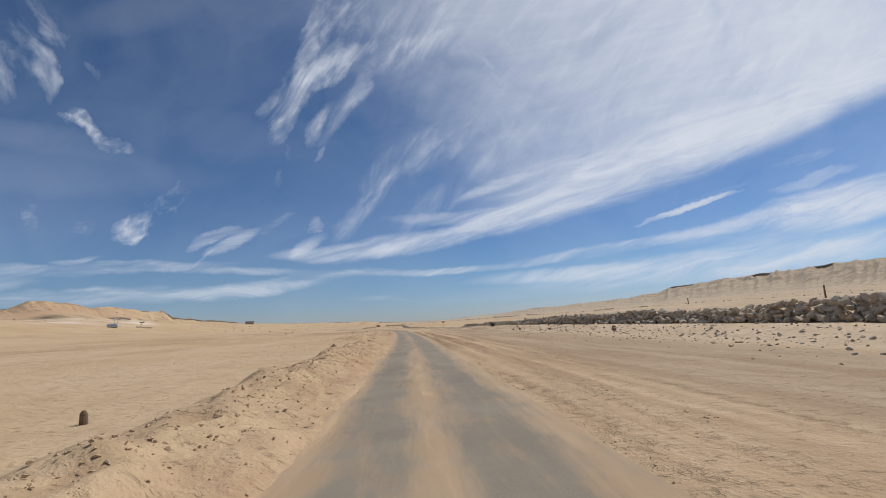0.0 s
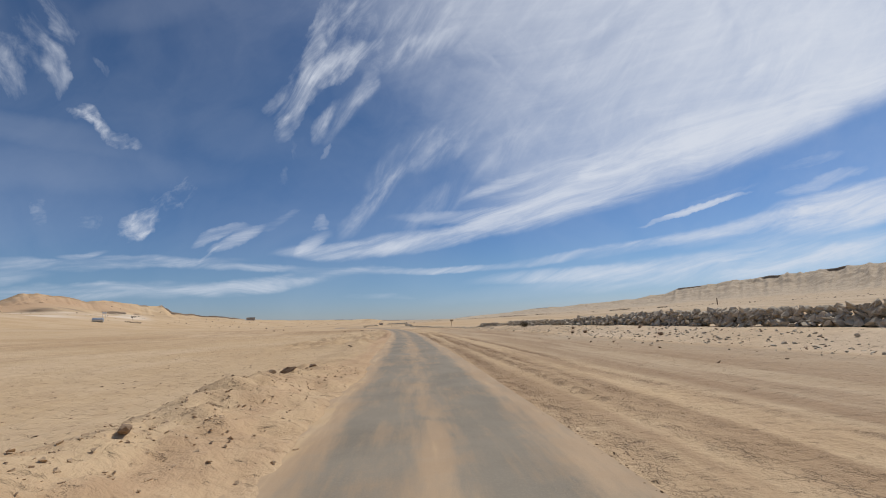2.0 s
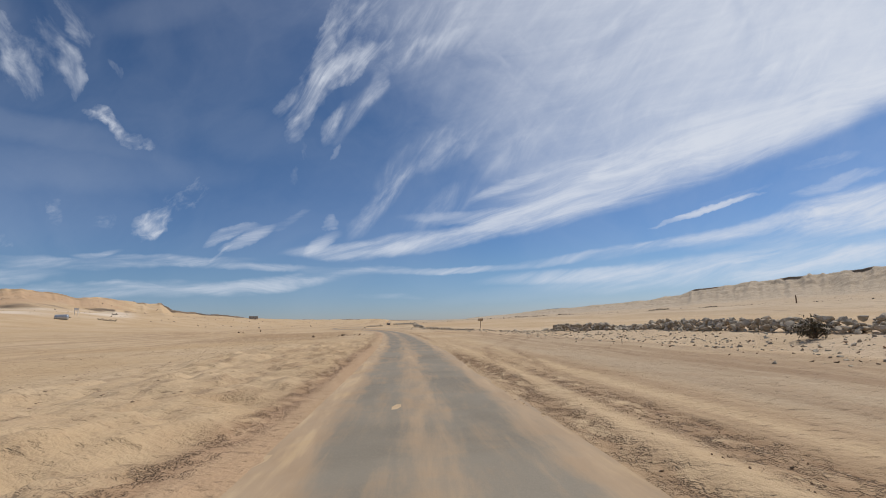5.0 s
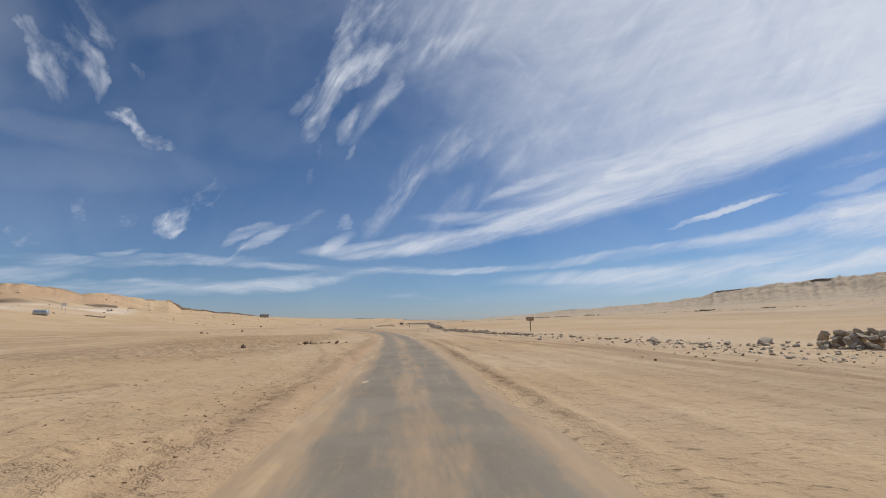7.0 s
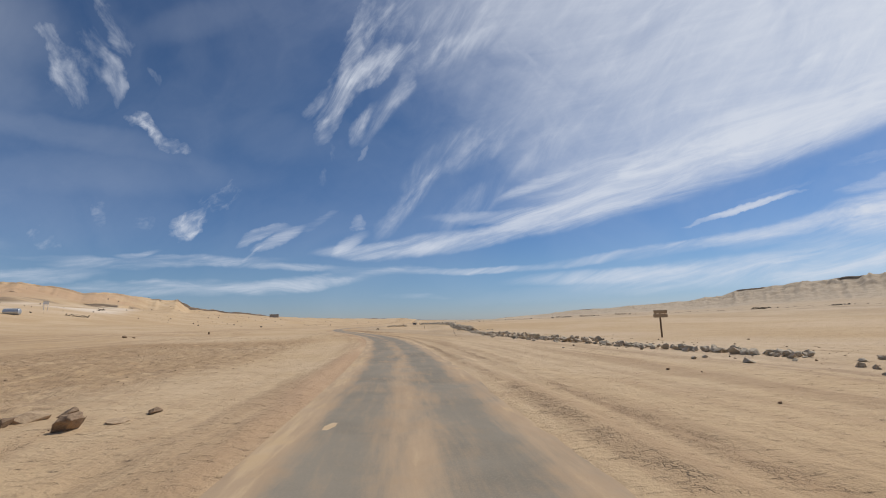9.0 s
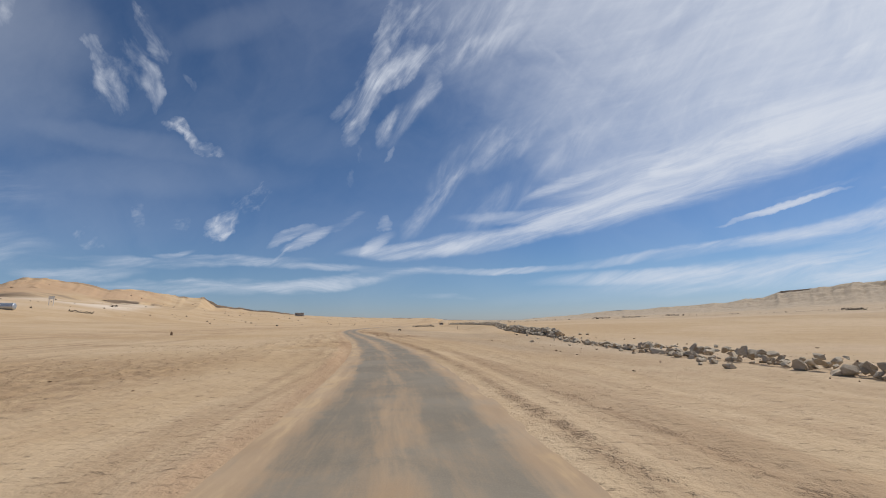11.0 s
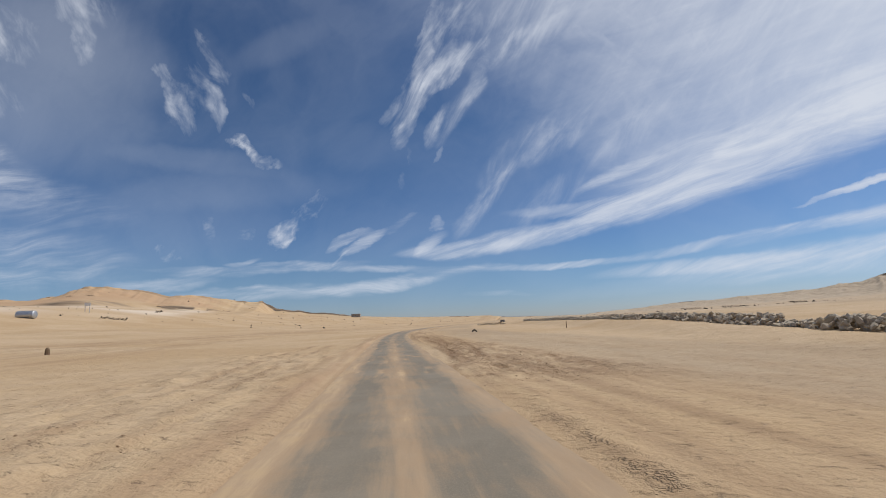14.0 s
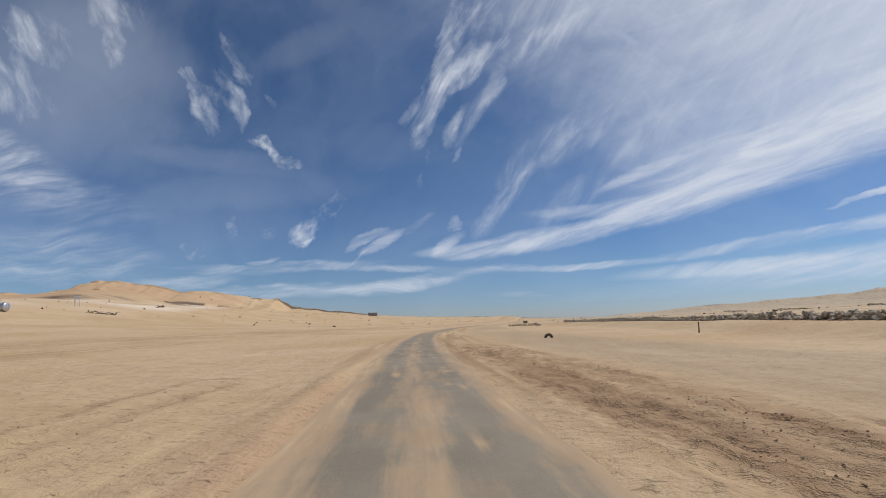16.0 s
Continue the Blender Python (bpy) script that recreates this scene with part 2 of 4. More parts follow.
# ---- materials ----
class Shade:
    """A Principled material with short calls for its nodes."""

    def __init__(self, name, rough=0.9, metal=0.0):
        self.mat = bpy.data.materials.new(name)
        self.mat.use_nodes = True
        self.tree = self.mat.node_tree
        self.bsdf = self.tree.nodes["Principled BSDF"]
        self.bsdf.inputs["Roughness"].default_value, self.bsdf.inputs["Metallic"].default_value = rough, metal
        self.bsdf.inputs["Specular IOR Level"].default_value = 0.25

    def put(self, sock, value):
        if isinstance(value, bpy.types.NodeSocket):
            self.tree.links.new(value, sock)
        else:
            sock.default_value = value

    def coord(self):
        return self.tree.nodes.new("ShaderNodeTexCoord").outputs["Object"]

    def attr(self, name):
        n = self.tree.nodes.new("ShaderNodeAttribute")
        n.attribute_name = name
        return n

    def scaled(self, p, sx, sy, sz):
        n = self.tree.nodes.new("ShaderNodeMapping")
        self.put(n.inputs[0], p)
        n.inputs["Scale"].default_value = (sx, sy, sz)
        return n.outputs[0]

    def noise(self, p, scale, detail=5, rough=0.55, distortion=0.0):
        n = self.tree.nodes.new("ShaderNodeTexNoise")
        self.put(n.inputs["Vector"], p)
        n.inputs["Scale"].default_value, n.inputs["Detail"].default_value = scale, detail
        n.inputs["Roughness"].default_value, n.inputs["Distortion"].default_value = rough, distortion
        return n.outputs["Fac"]

    def cracks(self, p, scale):
        n = self.tree.nodes.new("ShaderNodeTexVoronoi")
        n.feature = "DISTANCE_TO_EDGE"
        self.put(n.inputs["Vector"], p)
        n.inputs["Scale"].default_value = scale
        return n.outputs["Distance"]

    def bent(self, p, scale, reach):
        n = self.tree.nodes.new("ShaderNodeTexNoise")
        self.put(n.inputs["Vector"], p)
        n.inputs["Scale"].default_value = scale
        m = self.tree.nodes.new("ShaderNodeVectorMath")
        m.operation = "MULTIPLY_ADD"
        self.put(m.inputs[0], n.outputs["Color"])
        m.inputs[1].default_value = (reach, reach, reach)
        self.put(m.inputs[2], p)
        return m.outputs[0]

    def rng(self, value, a, b, c=0.0, d=1.0, kind="SMOOTHSTEP"):
        n = self.tree.nodes.new("ShaderNodeMapRange")
        n.interpolation_type = kind
        for k, q in zip(range(5), (value, a, b, c, d)):
            self.put(n.inputs[k], q)
        return n.outputs[0]

    def mth(self, op, a, b=0.0):
        n = self.tree.nodes.new("ShaderNodeMath")
        n.operation = op
        self.put(n.inputs[0], a)
        self.put(n.inputs[1], b)
        return n.outputs[0]

    def mix(self, fac, a, b, blend="MIX"):
        n = self.tree.nodes.new("ShaderNodeMix")
        n.data_type, n.blend_type = "RGBA", blend
        self.put(n.inputs[0], fac)
        for sock, c in ((n.inputs[6], a), (n.inputs[7], b)):
            self.put(sock, c if isinstance(c, bpy.types.NodeSocket) else (*c, 1))
        return n.outputs[2]

    def done(self, color, height=None, strength=0.3, distance=0.05, rough=None):
        self.put(self.bsdf.inputs["Base Color"], color if isinstance(color, bpy.types.NodeSocket) else (*color, 1))
        if rough is not None:
            self.put(self.bsdf.inputs["Roughness"], rough)
        if height is not None:
            n = self.tree.nodes.new("ShaderNodeBump")
            n.inputs["Strength"].default_value, n.inputs["Distance"].default_value = strength, distance
            self.put(n.inputs["Height"], height)
            self.tree.links.new(n.outputs[0], self.bsdf.inputs["Normal"])
        return self.mat


PALE, GOLD, UMBER = (0.58, 0.43, 0.272), (0.51, 0.355, 0.202), (0.265, 0.162, 0.09)


def sand_material():
    s = Shade("desert_sand", 0.95)
    p, lane = s.coord(), s.attr("lane").outputs["Vector"]
    worn, cliff, damp_glare = s.attr("worn").outputs["Fac"], s.attr("cliff").outputs["Fac"], s.attr("damp_glare").outputs["Fac"]
    big = s.noise(p, 0.035, 5, 0.6, 0.5)
    mid = s.noise(s.scaled(lane, 1.0, 0.18, 1.0), 0.55, 6, 0.62, 0.6)
    col = s.mix(s.rng(big, 0.35, 0.65), PALE, GOLD)
    col = s.mix(s.mth("MULTIPLY", s.rng(mid, 0.42, 0.72), 0.45), col, GOLD)
    col = s.mix(s.mth("MULTIPLY", s.attr("packed").outputs["Fac"], 0.85), col, s.mix(s.rng(mid, 0.3, 0.7), (0.42, 0.325, 0.225), (0.36, 0.27, 0.18)))
    drift = s.noise(s.scaled(lane, 1.0, 0.05, 1.0), 0.9, 6, 0.6, 0.3)
    col = s.mix(s.mth("MULTIPLY", worn, s.rng(drift, 0.40, 0.62)), col, UMBER)
    # brown of disturbed sand, plus a windscreen reflection painted over the torn stretch
    blot = s.noise(s.scaled(lane, 1.0, 0.38, 1.0), 1.3, 7, 0.66, 0.5)
    col = s.mix(s.mth("MULTIPLY", damp_glare, s.rng(blot, 0.42, 0.60)), col, UMBER)
    # pressed and broken crust where tyres have run
    tread = s.attr("tread").outputs["Fac"]
    torn = s.noise(s.scaled(lane, 1.0, 0.45, 1.0), 2.4, 6, 0.7, 0.3)
    pressed = s.mth("MULTIPLY", tread, s.rng(torn, 0.36, 0.50))
    gap = s.rng(s.cracks(s.scaled(s.bent(lane, 9.0, 0.2), 1.0, 0.85, 1.0), 12.0), 0.0, 0.22, 1.0, 0.0)
    gap = s.mth("MULTIPLY", gap, s.mth("MULTIPLY", pressed, s.rng(s.noise(s.scaled(lane, 1.0, 0.6, 1.0), 3.6, 5, 0.7), 0.44, 0.60)))
    col = s.mix(s.mth("MULTIPLY", pressed, 0.75), col, (0.29, 0.175, 0.095))
    col = s.mix(s.mth("MULTIPLY", gap, 0.5), col, (0.13, 0.082, 0.05))
    speck = s.noise(p, 11.0, 4, 0.7)
    col = s.mix(s.mth("MULTIPLY", s.rng(speck, 0.56, 0.74), 0.4), col, UMBER)
    blotch = s.noise(p, 0.75, 8, 0.68, 0.4)
    col = s.mix(s.mth("MULTIPLY", s.rng(blotch, 0.40, 0.70), 0.34), col, (0.40, 0.265, 0.155))
    mottle = s.noise(p, 0.22, 6, 0.6, 0.5)
    # dark flecks of colour stand in for small shadows under bumps
    shade_fleck = s.noise(s.scaled(p, 1.0, 1.9, 1.0), 3.4, 5, 0.70)
    col = s.mix(s.mth("MULTIPLY", s.mth("MULTIPLY", s.rng(shade_fleck, 0.63, 0.68), s.rng(mottle, 0.40, 0.58)), 0.6), col, (0.20, 0.125, 0.075))
    # grey colour paints windscreen haze over the right-hand land; its dark dots are stones
    grey = s.mix(s.rng(big, 0.3, 0.7), (0.50, 0.41, 0.31), (0.40, 0.325, 0.24))
    col = s.mix(s.mth("MULTIPLY", s.attr("stony_haze").outputs["Fac"], 0.8), col, grey)
    dots = s.noise(p, 0.22, 4, 0.65)
    col = s.mix(s.mth("MULTIPLY", s.attr("stony_haze").outputs["Fac"], s.mth("MULTIPLY", s.rng(dots, 0.57, 0.64), 0.75)), col, (0.16, 0.12, 0.08))
    tone = s.attr("tone").outputs["Fac"]
    col = s.mix(s.rng(tone, 0.0, 1.0, 0.0, 0.85), col, (0.72, 0.61, 0.49))
    col = s.mix(s.rng(tone, -1.0, 0.0, 0.6, 0.0), col, (0.46, 0.29, 0.175))
    strata = s.noise(s.scaled(p, 0.01, 0.01, 0.5), 1.0, 5, 0.6)
    rockcol = s.mix(s.rng(strata, 0.4, 0.6), (0.10, 0.075, 0.055), (0.24, 0.175, 0.12))
    col = s.mix(cliff, col, rockcol)
    high = s.mth("ADD", s.mth("MULTIPLY", s.rng(shade_fleck, 0.55, 0.75), -0.22), s.mth("ADD", s.mth("MULTIPLY", speck, 0.2), s.mth("MULTIPLY", s.noise(p, 1.1, 6, 0.6), 0.7)))
    high = s.mth("SUBTRACT", high, s.mth("MULTIPLY", gap, 0.5))
    return s.done(col, high, 0.8, 0.2)


def asphalt_material():
    s = Shade("sand_blown_asphalt", 0.8)
    p, lane = s.coord(), s.attr("lane").outputs["Vector"]
    lat = s.attr("lat").outputs["Fac"]
    grit = s.noise(p, 45.0, 4, 0.7)
    patch = s.noise(p, 0.35, 5, 0.6, 0.4)
    tar = s.mix(s.rng(patch, 0.35, 0.65), (0.172, 0.156, 0.122), (0.235, 0.210, 0.165))
    tar = s.mix(s.mth("MULTIPLY", s.rng(grit, 0.45, 0.7), 0.4), tar, (0.31, 0.265, 0.21))
    long = s.noise(s.scaled(lane, 1.0, 0.11, 1.0), 2.6, 8, 0.68, 0.3)
    cloud = s.noise(p, 0.8, 6, 0.62, 0.5)
    # sand lies on the crown and at both edges, the wheels keep two lanes bare
    lying = s.mth("ADD", lat, s.mth("ADD", s.rng(long, 0.25, 0.75, -0.62, 0.62, "LINEAR"), s.rng(cloud, 0.2, 0.8, -0.55, 0.55, "LINEAR")))
    dust = s.rng(lying, -0.1, 1.1, 0.14, 0.97)
    col = s.mix(dust, tar, s.mix(s.rng(cloud, 0.3, 0.7), (0.47, 0.335, 0.21), (0.39, 0.27, 0.165)))
    col = s.mix(s.rng(lying, 1.0, 1.6), col, s.mix(s.rng(cloud, 0.3, 0.7), PALE, GOLD))
    high = s.mth("ADD", s.mth("MULTIPLY", grit, 0.3), s.mth("MULTIPLY", long, 0.5))
    return s.done(col, high, 0.35, 0.03)


def stone_material(name, a, b, dusty=0.35, vary=0.38):
    s = Shade(name, 0.9)
    p = s.coord()
    info = s.tree.nodes.new("ShaderNodeObjectInfo").outputs["Random"]
    isl = s.tree.nodes.new("ShaderNodeNewGeometry")
    n1, n2 = s.noise(p, 3.2, 6, 0.65, 0.3), s.noise(p, 17.0, 5, 0.7)
    col = s.mix(s.rng(n1, 0.3, 0.7), a, b)
    col = s.mix(s.mth("MULTIPLY", s.mth("FRACT", s.mth("ADD", info, isl.outputs["Random Per Island"])), vary), col, tuple(0.45 * k for k in a))
    col = s.mix(s.mth("MULTIPLY", s.rng(n2, 0.5, 0.72), dusty), col, PALE)
    return s.done(col, s.mth("ADD", n1, s.mth("MULTIPLY", n2, 0.5)), 0.7, 0.06)


def plain_material(name, a, b, rough=0.7, metal=0.0, scale=6.0, bump=0.2):
    s = Shade(name, rough, metal)
    p = s.coord()
    n1, n2 = s.noise(p, scale, 6, 0.6, 0.3), s.noise(p, scale * 7, 4, 0.7)
    col = s.mix(s.rng(s.mth("ADD", s.mth("MULTIPLY", n1, 0.7), s.mth("MULTIPLY", n2, 0.3)), 0.35, 0.65), a, b)
    return s.done(col, n2, bump, 0.01)


SAND = sand_material()
ASPHALT = asphalt_material()
GREY_STONE = stone_material("grey_stone", (0.45, 0.375, 0.28), (0.60, 0.505, 0.38), 0.4, 0.26)
BROWN_STONE = stone_material("brown_stone", (0.21, 0.14, 0.09), (0.36, 0.25, 0.16), 0.32)
CLOD = stone_material("sand_clod", (0.46, 0.325, 0.205), (0.57, 0.415, 0.265), 0.5, 0.2)
CHUNK = stone_material("damp_sand", (0.36, 0.24, 0.145), (0.48, 0.335, 0.205), 0.4, 0.3)
CRUST = stone_material("broken_crust", (0.30, 0.205, 0.13), (0.43, 0.30, 0.19), 0.35, 0.35)
DARK_STONE = stone_material("dark_stone", (0.085, 0.07, 0.055), (0.16, 0.13, 0.10), 0.25)
WOOD = plain_material("weathered_wood", (0.13, 0.085, 0.05), (0.24, 0.165, 0.105), 0.85, 0, 9)
SIGN_BROWN = plain_material("faded_sign_board", (0.32, 0.23, 0.14), (0.44, 0.33, 0.21), 0.7, 0, 4)
STEEL = plain_material("dull_galvanised_steel", (0.42, 0.44, 0.46), (0.58, 0.60, 0.62), 0.45, 0.85, 2.5)
WHITE = plain_material("chalky_white_paint", (0.66, 0.64, 0.60), (0.80, 0.78, 0.74), 0.75, 0, 2)
WALL_DIM = plain_material("weathered_render", (0.30, 0.27, 0.24), (0.42, 0.38, 0.33), 0.9, 0, 0.8)
RUBBER = plain_material("perished_rubber", (0.06, 0.052, 0.045), (0.13, 0.105, 0.08), 0.85, 0, 12)
GLASS_DARK = plain_material("dark_window", (0.03, 0.035, 0.04), (0.05, 0.055, 0.06), 0.2, 0, 3)
SHRUB = plain_material("dry_shrub", (0.075, 0.065, 0.040), (0.13, 0.11, 0.065), 0.9, 0, 5)


# ---- shape of the land ----
def lattice(ix, iy, seed):
    h = ix * np.uint32(374761393) + iy * np.uint32(668265263) + np.uint32((seed * 1442695041) & 0xFFFFFFFF)
    h = (h ^ (h >> np.uint32(13))) * np.uint32(1274126177)
    return ((h ^ (h >> np.uint32(16))) & np.uint32(0xFFFF)).astype(np.float32) / np.float32(65535.0)


def value_noise(x, y, seed=0):
    x, y = np.broadcast_arrays(np.asarray(x, float), np.asarray(y, float))
    ix, iy = np.floor(x), np.floor(y)
    fx, fy = (x - ix).astype(np.float32), (y - iy).astype(np.float32)
    ix, iy = ix.astype(np.int64).astype(np.uint32), iy.astype(np.int64).astype(np.uint32)
    fx, fy = fx * fx * (3 - 2 * fx), fy * fy * (3 - 2 * fy)
    one = np.uint32(1)
    a, b = lattice(ix, iy, seed), lattice(ix + one, iy, seed)
    c, d = lattice(ix, iy + one, seed), lattice(ix + one, iy + one, seed)
    return (a + (b - a) * fx) * (1 - fy) + (c + (d - c) * fx) * fy - 0.5


def fbm(x, y, octaves=4, seed=0, gain=0.5):
    total, amp = 0.0, 1.0
    for k in range(octaves):
        total = total + amp * value_noise(x * 2.03 ** k + 17.3 * k, y * 2.03 ** k - 9.1 * k, seed + k)
        amp *= gain
    return total


def step(a, b, x):
    t = np.clip((x - a) / (b - a), 0, 1)
    return t * t * (3 - 2 * t)


# centre line of the road: x at y
LINE_Y = (-4800, -300, -60, 0, 40, 75, 100, 125, 145, 160, 175, 190, 208, 228, 250, 268, 305, 376, 500, 800, 4800)
LINE_X = (0.3, 0.3, 0.3, 0.3, 0.2, -0.6, -1.7, -3.6, -5.6, -7.7, -10.2, -13.8, -19.2, -25.7, -32.7, -38, -47, -58, -72, -95, -200)


def smooth_table(xs, ys, reach):
    grid = np.arange(-4800, 4801, 1.0)
    vals = np.interp(grid, xs, ys)
    k = np.exp(-0.5 * (np.arange(-3 * reach, 3 * reach + 1) / reach) ** 2)
    vals = np.convolve(np.pad(vals, 3 * reach, mode="edge"), k / k.sum(), mode="valid")
    return lambda q: np.interp(q, grid, vals)


road_x = smooth_table(LINE_Y, LINE_X, 7)
# height across the valley, by the distance from the road
side_rise = smooth_table((-4800, -1500, -600, -300, -200, -165, -115, -60, -30, -20, 0, 30, 60, 200, 500, 1200, 4800),
                         (30, 30, 26, 19, 15.5, 10.2, 4.2, 1.4, 0.1, -0.15, 0, 0.05, 0.7, 4.6, 11, 24, 24), 6)
# rim of hills round the valley: bearing, distance, height
RIM = ((-180, 900, 40), (-90, 600, 33), (-60, 540, 32), (-52, 560, 32.5), (-48.5, 570, 33), (-46.8, 605, 34.5), (-45.4, 625, 41), (-43.9, 640, 50.5), (-41.0, 680, 50.5), (-39.6, 700, 50),
       (-38.6, 715, 47), (-36, 775, 49), (-33.5, 840, 50.5), (-30.2, 905, 51), (-29, 985, 39), (-23.5, 1240, 35.5), (-20.5, 1300, 28), (-13, 1550, 24), (-5, 1600, 22),
       (-3, 1650, 16), (3, 1800, 13), (6, 1900, 14), (11, 3642, 51), (13, 3720, 62), (15.5, 3689, 83), (20, 3487, 88), (27.7, 3332, 112),
       (31.2, 3286, 131), (32.8, 3224, 164), (42, 2836, 184), (48, 2604, 186), (55, 1950, 151), (80, 1200, 108), (180, 900, 60))
RIM_A, RIM_R, RIM_Z = (np.array(c, float) for c in zip(*RIM))


def rim_at(az):
    bend = 1 + 0.05 * fbm(az * 0.22, az * 0 + 3, 2, 11)
    return np.interp(az, RIM_A, RIM_R) * bend, np.interp(az, RIM_A, RIM_Z) * (1 + 0.045 * fbm(az * 0.9, az * 0 + 5, 5, 24))


# wheel trails over the open sand: places that the middle of each trail passes
TRAILS = (((-44, 199), (-31.6, 196.6), (-26, 194.9), (-23.4, 195.6), (-19.5, 199.5), (-18, 206)),
          ((12, 152), (11, 132), (11, 120), (10.2, 114), (7.5, 104), (3.6, 92), (2.4, 80)),
          ((-3.4, 92), (-4.3, 103), (-4.9, 112), (-7.2, 124), (-12, 140)),
          ((-46, 36), (-42.5, 62), (-36, 81), (-25, 95), (-12, 112)),
          ((-34, 158), (-22, 131), (-15, 112), (-9, 96)),
          ((-25, 190), (-21.4, 200.9), (-23.3, 206), (-27.6, 216), (-36, 240)),
          ((-19, 215), (-21.5, 228), (-25, 243), (-29.5, 258)),
          ((-1.6, 118), (0.2, 126), (2.8, 131), (6.5, 137)))
TRAIL_DEPTH = (0.7, 0.3, 0.2, 0.45, 0.1, 0.3, 0.5, 0.2)


def trail_marks(x, y):
    """Depth and stain of the wheel trails."""
    deep, stain = np.zeros_like(x), np.zeros_like(x)
    for k, (line, force) in enumerate(zip(TRAILS, TRAIL_DEPTH)):
        xs, ys = zip(*line)
        near = (x > min(xs) - 3) & (x < max(xs) + 3) & (y > min(ys) - 3) & (y < max(ys) + 3)
        if not near.any():
            continue
        px, py = x[near], y[near]
        best = np.full(px.shape, 99.0)
        for (x0, y0), (x1, y1) in zip(line, line[1:]):
            lx, ly = x1 - x0, y1 - y0
            t = np.clip(((px - x0) * lx + (py - y0) * ly) / (lx * lx + ly * ly), 0, 1)
            best = np.minimum(best, np.hypot(px - x0 - t * lx, py - y0 - t * ly))
        off = np.abs(best + 0.15 * fbm(px / 5, py / 5, 2, 51 + k) - 0.75)
        patchy = 0.35 + 0.45 * force + 1.1 * fbm(px / 3.5, py / 3.5, 3, 60 + k)
        lump = 0.6 + 2.2 * fbm(px / 0.3, py / 0.34, 2, 70 + k)
        deep[near] += force * np.clip(patchy, 0, 1) * (-0.055 * np.exp(-(off / 0.13) ** 2) + 0.03 * lump * np.exp(-((off - 0.25) / 0.10) ** 2))
        stain[near] = np.maximum(stain[near], np.clip(patchy, 0, 1) * (0.2 + 1.1 * force) * np.exp(-(off / 0.2) ** 2))
    return deep, stain


def land(x, y, parts=False):
    """Height of the ground at x, y; with parts also how far it is worn, damp with painted reflection, or bare cliff."""
    x, y = np.asarray(x, float), np.asarray(y, float)
    s = x - road_x(y)
    z = side_rise(s)
    # rim
    dx, dy = x + 10, y - 110
    r, az = np.hypot(dx, dy), np.degrees(np.arctan2(dx, dy))
    rr, rz = rim_at(az)
    t = np.clip((r / rr - 0.42) / 0.58, 0, 1)
    slope = step(0.15, 0.6, t) * (1 - step(0.94, 1.0, t))
    gully = 1 + slope * (0.20 * fbm(x / 130, y / 130, 4, 13) - 0.14 * (1 - step(-31, -28, az)) * np.abs(fbm(az * 0.8, r / 500, 4, 59)) + 0.09 * fbm(x / 34, y / 34, 4, 31) - step(5, 15, az) * 0.16 * np.abs(fbm(az * 1.1 + 0.5 * fbm(x / 200, y / 200, 2, 33), r / 900, 4, 32)))
    ledge = step(-54, -49, az) * (1 - step(-35, -32, az))
    low_table = step(-30, -29, az) * (1 - step(-21.5, -20.5, az))
    lift = t + 0.02 * fbm(az * 0.5, az * 0 + 2, 3, 26)
    cap = np.minimum(sum(step(a, a + 0.4, az) * (1 - step(b - 0.4, b, az)) for a, b in ((15.8, 17.8), (32.4, 35.2), (40.6, 42.8), (46, 48))), 1)
    flatter = 0.06 * step(5, 12, az) * (1 - cap) + 0.01 * (1 - step(-31, -30, az))
    rise = (0.50 * t ** 1.5 + (0.40 + flatter) * step(0.60, 1.0, t)) * gully + (0.09 - flatter + 0.22 * low_table - 0.02 * step(5, 20, az)) * step(0.985, 0.996, t) + 0.09 * ledge * step(0.550, 0.585, lift)
    z = z + np.maximum(rz - z, 0) * rise
    # swells of the open ground
    out = step(18, 130, np.abs(s))
    z = z + out * (1.0 * fbm(x / 70, y / 70, 4, 1) + 0.45 * fbm(x / 13, y / 13, 3, 2)) * (1 + 1.2 * step(400, 1200, r))
    z = z + 0.10 * fbm(x / 5.5, y / 5.5, 4, 3) * step(3, 9, np.abs(s)) + 0.03 * fbm(x / 0.9, y / 0.9, 3, 4) * step(1.8, 3.5, np.abs(s))
    # pale bank under the rubble wall
    bank = (1 - step(95, 128, y)) * step(-40, -10, y)
    z = z + bank * (0.55 * step(13.6, 18.6, s + 0.8 * fbm(x / 4, y / 4, 3, 5)) * (1 - step(24, 60, s)))
    bed_x = np.interp(y, (190, 236, 275, 300, 330, 402, 470), (0.2, -3, -4, -6, -10, -20.6, -24))
    z = z + (0.28 * step(192, 206, y) + 0.6 * step(212, 258, y)) * (1 - step(420, 520, y)) * step(-7.0, -1.2, x - bed_x + 0.8 * fbm(x / 4, y / 4, 3, 54)) * (1 - step(60, 160, x - bed_x))
    # windrow pushed up beside the road
    row = step(-30, -5, y) * (1 - 0.72 * step(28, 44, y)) * (1 - step(55, 70, y))
    c = -3.45 + 0.35 * fbm(y / 6, y * 0, 3, 6)
    side = np.where(s > c, (s - c) / 1.55, (c - s) / 1.15)
    heap = np.exp(-1.4 * side ** 2) * (0.46 + 0.30 * fbm(x / 1.8, y / 1.8, 4, 7))
    z = z + row * heap + row * np.exp(-0.6 * side ** 2) * 0.24 * fbm(x / 0.42, y / 0.42, 3, 8)
